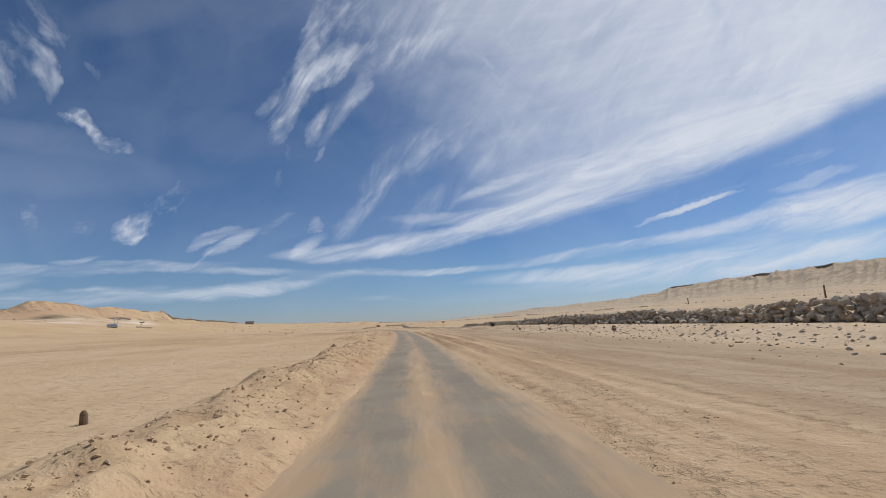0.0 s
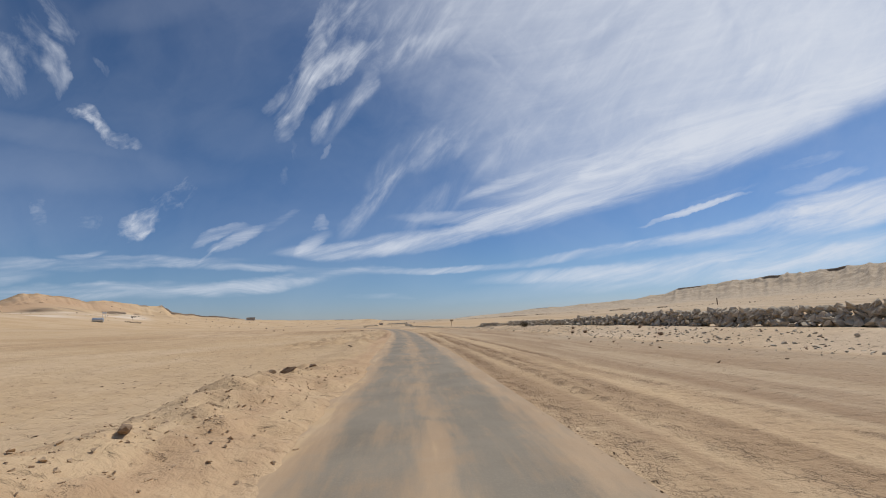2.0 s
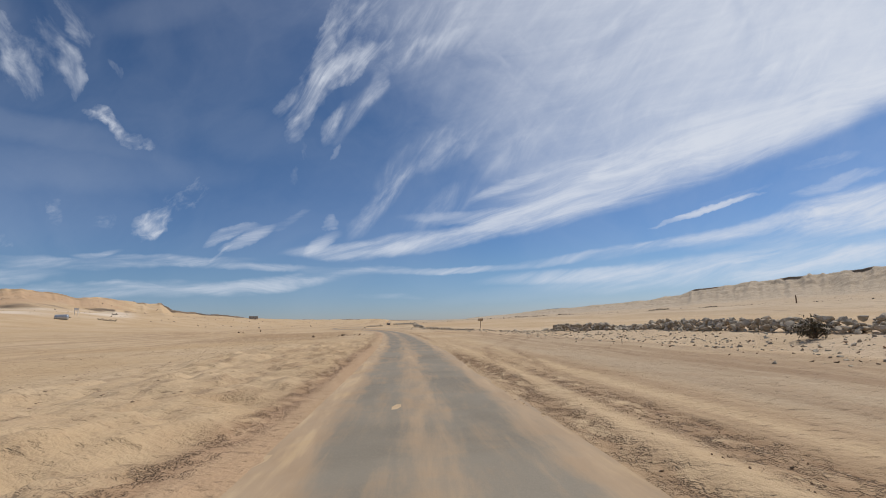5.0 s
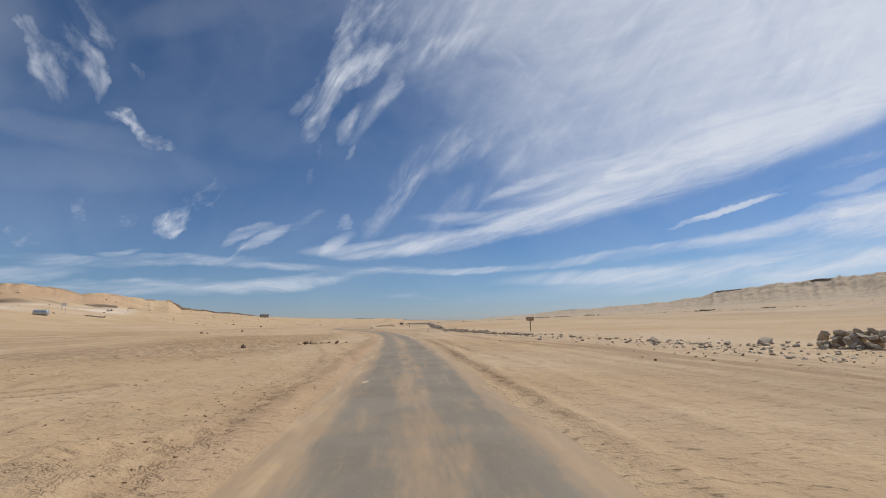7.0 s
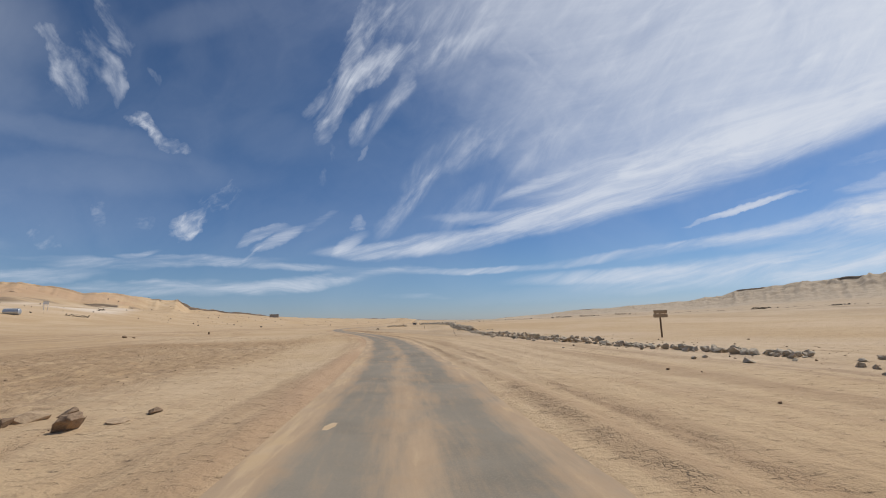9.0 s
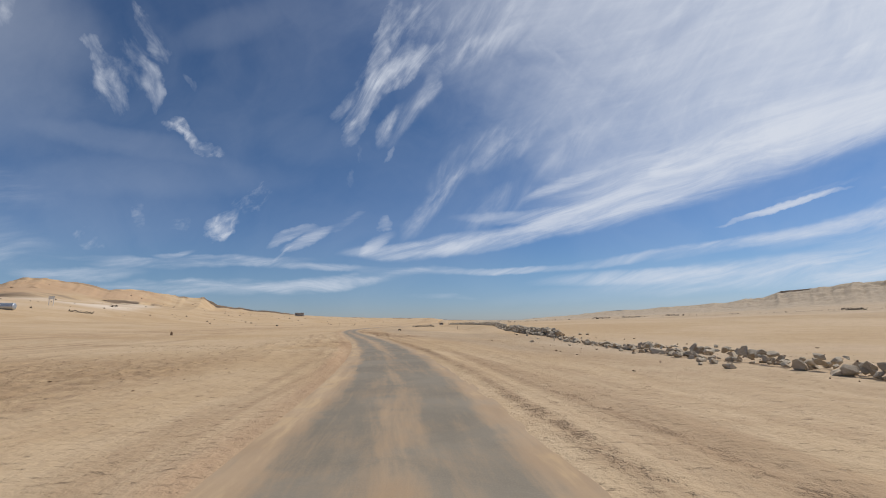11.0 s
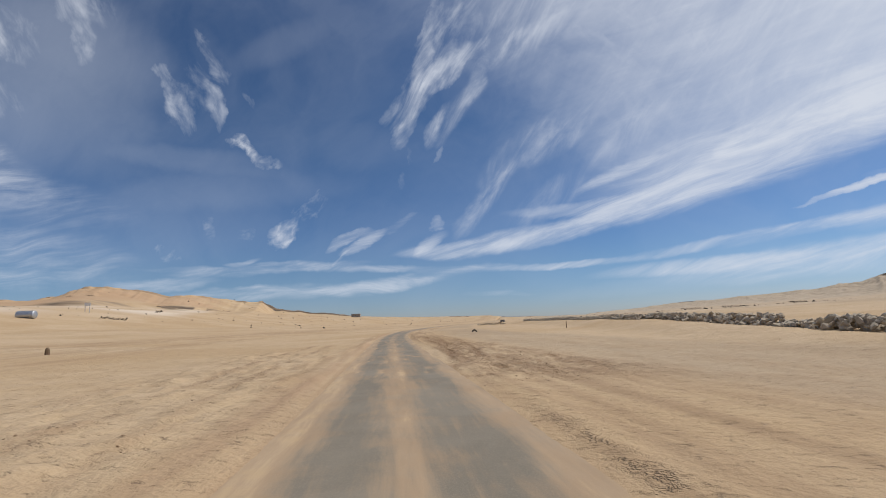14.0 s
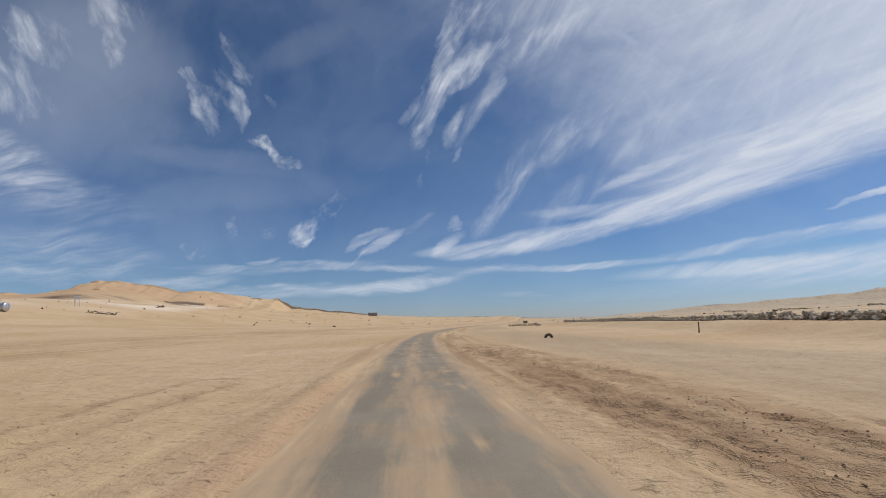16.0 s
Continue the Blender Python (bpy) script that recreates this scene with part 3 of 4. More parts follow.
    # a thinner lip of sand goes on along both edges
    lip = np.exp(-((np.abs(s) - 2.6) / 0.5) ** 2) * (0.05 + 0.10 * fbm(y / 5, s, 3, 9)) * step(50, 70, y)
    z = z + lip
    # churned ground and ruts
    churn = step(118, 128, y) * (1 - step(176, 190, y)) * step(-30, -22, s) * (1 - step(-9, -5.5, s))
    ragged = 0.9 * fbm(x / 3, y / 3, 3, 37)
    torn = step(212, 217, y + 1.5 * ragged) * (1 - step(252, 268, y)) * step(2.2, 3.3, s + 0.5 * ragged) * (1 - step(-1.2, 1.2, s + ragged - 7.2 + 0.05 * (y - 229)))
    churn = np.maximum(churn, torn)
    crumb = np.abs(fbm(x / 1.3 + 0.4 * fbm(x / 3, y / 3, 2, 34), y / 1.3, 4, 10, 0.62))
    z = z + churn * (0.16 * crumb + 0.09 * fbm(x / 0.33, y / 0.33, 2, 35) - 0.03)
    hummock = step(50, 60, y) * (1 - step(98, 114, y)) * step(-13, -8, s) * (1 - step(-3.6, -2.5, s))
    hummock = np.maximum(hummock, 0.6 * step(176, 192, y) * (1 - step(225, 240, y)) * step(-12, -7, s) * (1 - step(-3.6, -2.5, s)))
    z = z + hummock * (0.10 + 0.42 * np.maximum(fbm(x / 1.7, y / 2.4, 4, 39), -0.1) + 0.22 * np.abs(fbm(x / 1.0, y / 1.2, 3, 55)) + 0.11 * fbm(x / 0.45, y / 0.5, 2, 40))
    ruts = step(1.75, 2.2, s) * (1 - step(4.2, 5.6, s)) * (1 - step(180, 200, y)) + 0.8 * step(-4.2, -3.4, s) * (1 - step(-2.4, -1.9, s)) * step(60, 75, y)
    weave = s + 0.5 * fbm(y / 16, y * 0, 3, 14)
    groove = np.sin(weave * 7.5 + 2.5 * fbm(y / 9, s * 0.2, 2, 15))
    z = z + ruts * (0.018 * groove + 0.045 * fbm(s / 0.25, y / 0.7, 3, 16)) * (0.55 + 0.9 * fbm(s / 1.5, y / 7, 3, 17))
    beside = 0
    for mid, wide, first, last, seed in ((2.25, 0.28, -20, 96, 44), (3.35, 0.24, -20, 88, 45), (3.85, 0.16, 20, 84, 46), (5.2, 0.16, -20, 70, 47), (2.35, 0.2, 100, 215, 48), (3.6, 0.22, 110, 200, 49), (-2.75, 0.22, 62, 122, 50)):
        run = step(first, first + 12, y) * (1 - step(last - 12, last, y)) * np.clip(0.62 + 1.0 * fbm(s / 2, y / 6, 3, seed), 0, 1)
        beside = np.maximum(beside, run * np.exp(-((s - mid - 0.28 * fbm(y / 11, y * 0, 2, seed)) / wide) ** 2))
    beside = beside * (0.3 + 0.7 * step(28, 46, y)) * (1 - 0.62 * step(90, 110, y))
    z = z - 0.035 * beside
    deep, stain = trail_marks(x, y)
    z = z + deep
    # bed under the asphalt
    edge = 1.62 + 0.30 * fbm(y / 3.5, s * 0 + np.sign(s) * 9, 4, 18) + 0.12 * fbm(y / 0.7, np.sign(s) * 4, 2, 19)
    bed = 1 - step(edge - 0.18, edge + 0.28, np.abs(s))
    z = z * (1 - bed) + bed * (-0.05)
    if not parts:
        return z
    here = 0.35 + 0.65 * (1 - step(72, 100, y)) + 0.65 * step(200, 225, y)
    tracks = here * step(1.6, 2.4, s) * (1 - step(4.5, 8, s)) + 0.4 * step(-4.4, -3, s) * (1 - step(-2.2, -1.7, s)) * step(50, 70, y)
    far_track = 0.3 * np.exp(-((s + 26 + 4 * fbm(y / 45, y * 0, 2, 29)) / 3) ** 2) + 0.5 * np.exp(-((s + 42 + 5 * fbm(y / 60, y * 0, 2, 20)) / 9) ** 2) + 0.45 * np.exp(-((s - 9 - 2 * fbm(y / 30, y * 0, 2, 21)) / 2.6) ** 2) * (1 - step(150, 175, y))
    worn = np.clip(tracks * 0.55 + far_track + 0.2 * step(0.45, 0.7, fbm(s / 14, y / 160, 3, 22) + 0.4), 0, 1)
    packed = step(4.5, 6.5, s) * (1 - step(12.2, 14.2, s)) * (1 - step(95, 128, y)) + 0.8 * step(6, 9, s) * (1 - step(15, 19, s)) * step(165, 190, y)
    packed = packed * np.clip(0.8 + 0.8 * fbm(s / 6, y / 40, 3, 28), 0, 1)
    # the torn terms also put the windscreen reflection's brown into the colour
    damp_glare = np.clip(0.28 * churn + 0.3 * torn * np.clip(0.5 + 2 * fbm(s / 1.2, y / 4, 3, 58), 0, 1) + 0.35 * row * (side < 1.3) + 0.9 * stain, 0, 1)
    tread = np.clip(0.35 * hummock * np.clip(3 * fbm(s / 0.8, y / 2.2, 3, 56), 0, 1) + 1.75 * beside + 0.6 * stain + 0.55 * torn * np.clip(0.42 + 2.4 * fbm(s / 1.0, y / 3.5, 4, 38), 0, 1) + 0.3 * (churn - torn), 0, 1)
    capped = step(0.02, 0.16, fbm(az * 0.75, az * 0, 3, 23) - 0.06 * step(5, 15, az))
    capped = np.maximum(capped, low_table)
    capped = np.where(az > 8, cap, capped)
    capped = np.where(az < -30.5, (0.5 + 0.4 * step(-34, -31, az)) * step(-0.25, 0.1, fbm(az * 0.9, az * 0, 3, 25)), capped)
    cliff = step(0.977, 0.984, t) * (1 - step(0.9985, 1.0, t)) * capped * step(10, 16, rz)
    cliff = np.maximum(cliff, 0.95 * ledge * step(0.546, 0.552, lift) * (1 - step(0.586, 0.594, lift)) * step(-0.55, -0.3, fbm(az * 0.9, az * 0 + 9, 3, 27)))
    # stony slopes on the right, greyed in colour for windscreen haze
    stony_haze = np.clip(step(40, 160, s) * (0.55 + 0.45 * step(0.3, 0.7, t)), 0, 1)
    tone = ledge * (step(0.06, 0.24, lift) * (1 - step(0.53, 0.56, lift)) - step(0.57, 0.62, lift) * (1 - step(0.98, 1.0, t))) * np.clip(0.7 + 1.2 * fbm(x / 50, y / 50, 3, 36), 0, 1)
    tone = tone - 0.9 * step(-3.3, -2.4, s) * (1 - step(-1.7, -1.3, s)) * np.clip(0.7 + 0.9 * fbm(s, y / 9, 3, 53), 0, 1) * (1 - step(280, 330, y)) * step(-30, -10, y)
    shelf = np.maximum(bank * step(12.6, 14.5, s), 0.7 * step(100, 130, y) * step(8.5, 12.5, s)) * (1 - step(24, 34, s)) * (1 - step(190, 230, y))
    tone = tone + 0.38 * shelf * np.clip(0.8 + 0.8 * fbm(x / 6, y / 6, 3, 57), 0, 1)
    return z, worn, damp_glare, cliff, stony_haze, packed, tone, tread


def sheet(name, xs, ys, keep, attrs, material, zs):
    """A grid mesh over two 2-D arrays of places."""
    rows, cols = xs.shape
    idx = np.arange(rows * cols).reshape(rows, cols)
    quads = np.stack([idx[:-1, :-1], idx[:-1, 1:], idx[1:, 1:], idx[1:, :-1]], -1)
    if keep is not None:
        full = keep[:-1, :-1] | keep[:-1, 1:] | keep[1:, 1:] | keep[1:, :-1]
        quads = quads[full]
    return np.stack([xs.ravel(), ys.ravel(), zs.ravel()], 1), quads.reshape(-1, 4), [a.ravel() for a in attrs]


def grid_object(name, grids, names, material):
    verts, quads, attrs, base = [], [], [[] for _ in names], 0
    for v, q, a in grids:
        verts.append(v)
        quads.append(q + base)
        base += len(v)
        for k, one in enumerate(a):
            attrs[k].append(one)
    verts, quads = np.concatenate(verts), np.concatenate(quads)
    me = bpy.data.meshes.new(name)
    me.vertices.add(len(verts))
    me.vertices.foreach_set("co", verts.astype(np.float32).ravel())
    me.loops.add(quads.size)
    me.loops.foreach_set("vertex_index", quads.astype(np.int32).ravel())
    me.polygons.add(len(quads))
    me.polygons.foreach_set("loop_start", np.arange(0, quads.size, 4, dtype=np.int32))
    me.polygons.foreach_set("use_smooth", np.ones(len(quads), dtype=bool))
    me.update(calc_edges=True)
    for n, a in zip(names, attrs):
        a = np.concatenate(a)
        at = me.attributes.new(n, "FLOAT", "POINT")
        at.data.foreach_set("value", a.astype(np.float32))
    s, y = verts[:, 0] - road_x(verts[:, 1]), verts[:, 1]
    at = me.attributes.new("lane", "FLOAT_VECTOR", "POINT")
    at.data.foreach_set("vector", np.stack([s, y, 0 * s], 1).astype(np.float32).ravel())
    me.materials.append(material)
    return new(name, me)


def spread(fine, step_, growth, reach):
    out, d = [], step_
    x = fine
    while x < reach:
        d *= growth
        x += d
        out.append(x)
    return np.array(out)


def build_ground():
    inner = np.arange(-20.0, 16.01, 0.13)
    lat = np.concatenate([-spread(20.0, 0.13, 1.07, 330)[::-1], inner, spread(16.0, 0.13, 1.07, 330)])
    mid = np.arange(-4.0, 262.0, 0.18)
    ahead = spread(mid[-1], 0.18, 1.035, 560)
    back = spread(4.0, 0.3, 1.25, 120)
    along = np.concatenate([-back[::-1], mid, ahead])
    s, y = np.meshgrid(lat, along)
    x = s + road_x(y)
    z, worn, damp_glare, cliff, stony_haze, packed, tone, tread = land(x, y, True)
    near = sheet("ground", x, y, None, (worn, damp_glare, cliff, stony_haze, packed, tone, tread), SAND, z)
    az = np.radians(np.concatenate([np.arange(-180, -62, 2.0), np.arange(-62, 64, 0.11), np.arange(64, 182, 2.0)]))
    part_way = np.concatenate([np.arange(0, 0.42, 0.022), np.arange(0.42, 0.90, 0.006), np.arange(0.90, 0.984, 0.004), np.arange(0.984, 1.006, 0.0012), np.arange(1.01, 1.12, 0.015)])
    a, f = np.meshgrid(az, part_way)
    rim = rim_at(np.degrees(a))[0]
    over = np.linspace(0, 1, 14)[1:] ** 1.5
    a2, f2 = np.meshgrid(az, over)
    r = np.concatenate([rim * f, rim[:1] * 1.12 + (4700 - rim[:1] * 1.12) * f2])
    a = np.concatenate([a, a2])
    x, y = -10 + r * np.sin(a), 110 + r * np.cos(a)
    z, worn, damp_glare, cliff, stony_haze, packed, tone, tread = land(x, y, True)
    s = x - road_x(y)
    inside = (np.abs(s) < lat[-1] - 12) & (y > along[0] + 12) & (y < along[-1] - 12)
    fade = (np.abs(s) < lat[-1] + 5) & (y > along[0] - 5) & (y < along[-1] + 5)
    z = z - 0.35 * fade
    far = sheet("ground", x, y, ~inside, (worn, damp_glare, cliff, stony_haze, packed, tone, tread), SAND, z)
    ob = grid_object("ground", [near, far], ("worn", "damp_glare", "cliff", "stony_haze", "packed", "tone", "tread"), SAND)
    tagged(ob, "pale golden desert sand with tyre ruts and low hills", "ground", kind="structure")


rnd_road = random.Random(5)


def build_road():
    along = np.concatenate([np.arange(-40, 300, 0.25), np.arange(300, 620, 1.0)])
    lat = np.linspace(-1.95, 1.95, 48)
    s, y = np.meshgrid(lat, along)
    x = s + road_x(y)
    z = 0.012 - 0.012 * (s / 1.9) ** 2 + 0.012 * fbm(s / 0.8, y / 3.0, 3, 41) + 0.006 * fbm(s / 0.2, y / 0.4, 2, 42)
    far = step(240, 560, y)
    z = z * (1 - far) + far * (land(x, y) + 0.10)
    w = s + 0.12 * fbm(y / 14, y * 0, 3, 43)
    crown = np.exp(-(w / (0.42 + 0.12 * fbm(y / 9, y * 0, 3, 85))) ** 2) * np.clip(0.75 + 0.7 * fbm(y / 17, y * 0, 3, 86), 0.15, 1.1)
    lying = 0.02 + 1.0 * crown + 1.15 * step(1.0, 1.65, s * -1 + 0.12 * fbm(y / 6, y * 0, 3, 87)) + 0.95 * step(1.15, 1.7, s)
    for k in range(32):
        # sand-filled potholes, most of them on the last stretch
        py = rnd_road.uniform(214, 262) if k < 26 else rnd_road.uniform(0, 214)
        ps = rnd_road.choice((-1, 1)) * 0.85 + rnd_road.gauss(0, 0.3)
        long, wide = rnd_road.uniform(0.2, 0.65), rnd_road.uniform(0.07, 0.2)
        blot = np.exp(-(((s - ps) / wide) ** 2 + ((y - py) / long) ** 2) * (1 + 1.4 * fbm(s / 0.15, y / 0.3, 2, 80 + k)))
        lying = lying + (0.9 if k < 26 else 0.45) * blot
        z = z - 0.02 * np.clip(blot, 0, 1) * (1 - far)
    ob = grid_object("road", [sheet("road", x, y, None, (lying,), ASPHALT, z)], ("lat",), ASPHALT)
    tagged(ob, "narrow grey asphalt road half covered by blown sand", "road", kind="structure")


build_ground()
build_road()


# ---- things ----
rnd = random.Random(7)


def height(x, y):
    return float(land(np.array([x]), np.array([y]))[0])


def mesh_of(name, bm, material, smooth=False):
    me = bpy.data.meshes.new(name)
    if smooth:
        for f in bm.faces:
            f.smooth = True
    bm.to_mesh(me)
    bm.free()
    me.materials.append(material)
    return me


def part(name, bm, material, parent, label="", smooth=False):
    ob = new(name, mesh_of(name, bm, material, smooth))
    ob.parent = parent
    if label:
        tagged(ob, label)
    return ob


def rock_mesh(name, material, seed, points=18, flat=0.75, rough=0.0):
    """An angular stone about one unit across: a hull of random points, split once and roughened for the near ones."""
    g = random.Random(seed)
    bm = bmesh.new()
    for _ in range(points):
        v = Vector((g.gauss(0, 1), g.gauss(0, 1), g.gauss(0, 1))).normalized() * g.uniform(0.78, 1.0)
        bm.verts.new((v.x * 0.5 * g.uniform(0.9, 1.1), v.y * 0.42, v.z * 0.5 * flat))
    hull = bmesh.ops.convex_hull(bm, input=bm.verts)
    bmesh.ops.delete(bm, geom=[e for e in hull["geom_interior"] if isinstance(e, bmesh.types.BMVert)], context="VERTS")
    if rough:
        bmesh.ops.subdivide_edges(bm, edges=bm.edges, cuts=2, use_grid_fill=True)
        for v in bm.verts:
            n = noise.noise(v.co * 3.1 + Vector((seed, 0, 0))) * 0.6 + noise.noise(v.co * 8.0 + Vector((0, seed, 0))) * 0.35
            v.co += v.co.normalized() * n * rough
    bmesh.ops.recalc_face_normals(bm, faces=bm.faces)
    return mesh_of(name, bm, material)


GREY = [rock_mesh("stone", GREY_STONE, 100 + k, 16, 0.8) for k in range(14)]
DARK = [rock_mesh("stone", DARK_STONE, 140 + k, 14, 0.7) for k in range(6)]
ROUGH_GREY = [rock_mesh("rock", GREY_STONE, 200 + k, 16, 0.7, 0.10) for k in range(7)]
ROUGH_BROWN = [rock_mesh("rock", BROWN_STONE, 230 + k, 15, 0.75, 0.12) for k in range(6)]


def turned(x, y, z, size, flat=1.0, tilt=35):
    return Matrix.LocRotScale((x, y, z), Euler((radians(rnd.uniform(-tilt, tilt)), radians(rnd.uniform(-tilt, tilt)), rnd.uniform(0, 6.28))),
                              (size * rnd.uniform(0.85, 1.25), size * rnd.uniform(0.85, 1.15), size * flat * rnd.uniform(0.8, 1.1)))


def scatter_mesh(name, spots, shapes, label, category, sink=0.3, flat=1.0):
    """Stones too many to count, as one object: spots are (x, y, size)."""
    spots = list(spots)
    xs, ys = np.array([p[0] for p in spots]), np.array([p[1] for p in spots])
    zs = land(xs, ys)
    bases = []
    for me in shapes:
        co = np.zeros(len(me.vertices) * 3, np.float32)
        me.vertices.foreach_get("co", co)
        me.calc_loop_triangles()
        tri = np.zeros(len(me.loop_triangles) * 3, np.int32)
        me.loop_triangles.foreach_get("vertices", tri)
        bases.append((co.reshape(-1, 3), tri.reshape(-1, 3)))
    verts, tris, base = [], [], 0
    for (x, y, size), z in zip(spots, zs):
        co, tri = bases[rnd.randrange(len(bases))]
        m = np.array(turned(x, y, z + size * flat * (0.32 - sink), size, flat, 35 if flat > 0.6 else 9))
        verts.append(co @ m[:3, :3].T + m[:3, 3])
        tris.append(tri + base)
        base += len(co)
    me = bpy.data.meshes.new(name)
    me.from_pydata(np.concatenate(verts).tolist(), [], np.concatenate(tris).tolist())
    me.materials.append(shapes[0].materials[0])
    return tagged(new(name, me), label, category, kind="stuff")


def along_line(line, d):
    for (x0, y0), (x1, y1) in zip(line, line[1:]):
        k = math.hypot(x1 - x0, y1 - y0)
        if d <= k:
            return x0 + (x1 - x0) * d / k, y0 + (y1 - y0) * d / k, (y1 - y0) / k, -(x1 - x0) / k
        d -= k
    return None


def rubble_wall(line, tall, per_metre, sizes, label, single, seed, gaps=0.0, shapes=None):
    """A heap of quarry stones along a line: the first stones singly, the rest as one part."""
    g = random.Random(seed)
    length = sum(math.hypot(b[0] - a[0], b[1] - a[1]) for a, b in zip(line, line[1:]))
    shapes = shapes or GREY
    root = tagged(new("rubble_wall"), label, "stone wall")
    count = int((length - 0.1) * per_metre)
    ds = np.arange(count) / per_metre
    full = tall * (0.72 + 0.5 * (value_noise(ds / 9.0, ds * 0 + seed * 1.7, 3) + 0.5))
    full = np.where(value_noise(ds / 5.0, ds * 0 + seed * 2.9, 5) + 0.5 < gaps, 0.35 * full, full)
    picks = []
    for d, top in zip(ds, full):
        x, y, nx, ny = along_line(line, d)
        up = float(top) * g.random() ** 1.15
        room = 0.8 * max(0.15, 1 - up / float(top))
        off = g.uniform(-room, room)
        picks.append((x + nx * off, y + ny * off, up, g.uniform(*sizes)))
    bases = land(np.array([p[0] for p in picks]), np.array([p[1] for p in picks]))
    rest, made = [], 0
    for (px, py, up, size), low in zip(picks, bases):
        m = turned(px, py, float(low) + up * 0.85 + size * 0.10, size, 0.68, 48)
        if made < single:
            ob = new("stone", shapes[g.randrange(len(shapes))])
            ob.parent = root
            ob.matrix_basis = m
            made += 1
        else:
            rest.append((m, GREY[g.randrange(len(GREY))]))
    if rest:
        verts, faces = [], []
        for m, me in rest:
            b = len(verts)
            verts += [tuple(m @ v.co) for v in me.vertices]
            faces += [tuple(b + i for i in p.vertices) for p in me.polygons]
        me = bpy.data.meshes.new("stones")
        me.from_pydata(verts, [], faces)
        me.materials.append(GREY_STONE)
        ob = new("stones", me)
        ob.parent = root
        tagged(ob, kind="stuff")


def single_rock(x, y, size, shapes, label, sink=0.25, flat=1.0, group=""):
    ob = new("rock", shapes[rnd.randrange(len(shapes))])
    ob.matrix_basis = turned(x, y, height(x, y) + size * flat * (0.35 - sink), size, flat, 18)
    return tagged(ob, label, "rock", group)


def box(bm, x, y, z, sx, sy, sz, bevel=0.0):
    r = bmesh.ops.create_cube(bm, size=1.0)
    for v in r["verts"]:
        v.co = Vector((x + v.co.x * sx, y + v.co.y * sy, z + v.co.z * sz))
    if bevel:
        edges = {e for v in r["verts"] for e in v.link_edges}
        bmesh.ops.bevel(bm, geom=list(edges), offset=bevel, segments=2, affect="EDGES")
    return bm


def tube(bm, a, b, r0, r1, sides=12):
    a, b = Vector(a), Vector(b)
    m = Matrix.Translation((a + b) / 2) @ (b - a).to_track_quat("Z", "Y").to_matrix().to_4x4()
    bmesh.ops.create_cone(bm, cap_ends=True, segments=sides, radius1=r0, radius2=r1, depth=(b - a).length, matrix=m)
    return bm


def road_sign(x, y, turn):
    root = tagged(new("road_sign"), "back of a small brown wooden road sign on one post", "road sign")
    root.matrix_basis = pose(x, y, height(x, y) - 0.05, 0, 0, turn)
    part("post", box(bmesh.new(), 0, 0, 1.05, 0.11, 0.09, 2.2, 0.01), WOOD, root)
    for k, w in ((0, 1.16), (1, 1.10)):
        part("board", box(bmesh.new(), 0.02 * k, -0.07, 1.72 + 0.30 * k, w, 0.035, 0.27, 0.012), SIGN_BROWN, root)
    for k in (-1, 1):
        part("batten", box(bmesh.new(), 0.36 * k, -0.03, 1.87, 0.06, 0.035, 0.52, 0.006), WOOD, root)


def stake(x, y, tall, thick, label, lean=3):
    root = tagged(new("stake"), label, "post")
    root.matrix_basis = pose(x, y, height(x, y) - 0.1, lean, -lean * 0.6, 30)
    bm = tube(bmesh.new(), (0, 0, 0), (0, 0, tall), thick, thick * 0.82, 9)
    part("shaft", bm, WOOD, root)
    part("cap", tube(bmesh.new(), (0, 0, tall), (0, 0, tall + thick * 0.8), thick * 0.85, thick * 0.4, 9), WOOD, root)


def tank(x, y, long, radius, turn):
    root = tagged(new("storage_tank"), "dull silver cylindrical tank lying on the sand", "tank")
    root.matrix_basis = pose(x, y, height(x, y) + radius * 0.86, 0, 0, turn)
    part("shell", tube(bmesh.new(), (-long / 2, 0, 0), (long / 2, 0, 0), radius, radius, 36), STEEL, root, smooth=False)
    for k in (-1, 1):
        bm = bmesh.new()
        bmesh.ops.create_uvsphere(bm, u_segments=28, v_segments=12, radius=radius * 0.995)
        for v in bm.verts:
            v.co = Vector((k * (long / 2) + v.co.x * 0.28, v.co.y, v.co.z))
        part("end_cap", bm, STEEL, root, smooth=True)
    for k in (-0.3, 0, 0.3):
        part("hoop", tube(bmesh.new(), (k * long - 0.09, 0, 0), (k * long + 0.09, 0, 0), radius * 1.02, radius * 1.02, 36), STEEL, root)
    for k in (-0.32, 0.32):
        part("cradle", box(bmesh.new(), k * long, 0, -radius * 0.8, 0.5, radius * 1.5, radius * 0.5, 0.05), WALL_DIM, root)


def billboard(x, y, turn, wide, tall, clear):
    root = tagged(new("billboard"), "white roadside board on two posts", "billboard")
    root.matrix_basis = pose(x, y, height(x, y) - 0.2, 0, 0, turn)
    for k in (-1, 1):
        part("post", box(bmesh.new(), k * wide * 0.36, 0, (clear + tall) / 2, 0.28, 0.28, clear + tall, 0.03), WHITE, root)
    part("panel", box(bmesh.new(), 0, -0.25, clear + tall / 2 + 0.2, wide, 0.18, tall, 0.04), WHITE, root)
    part("frame", box(bmesh.new(), 0, -0.12, clear + tall + 0.25, wide + 0.2, 0.3, 0.18, 0.03), WALL_DIM, root)


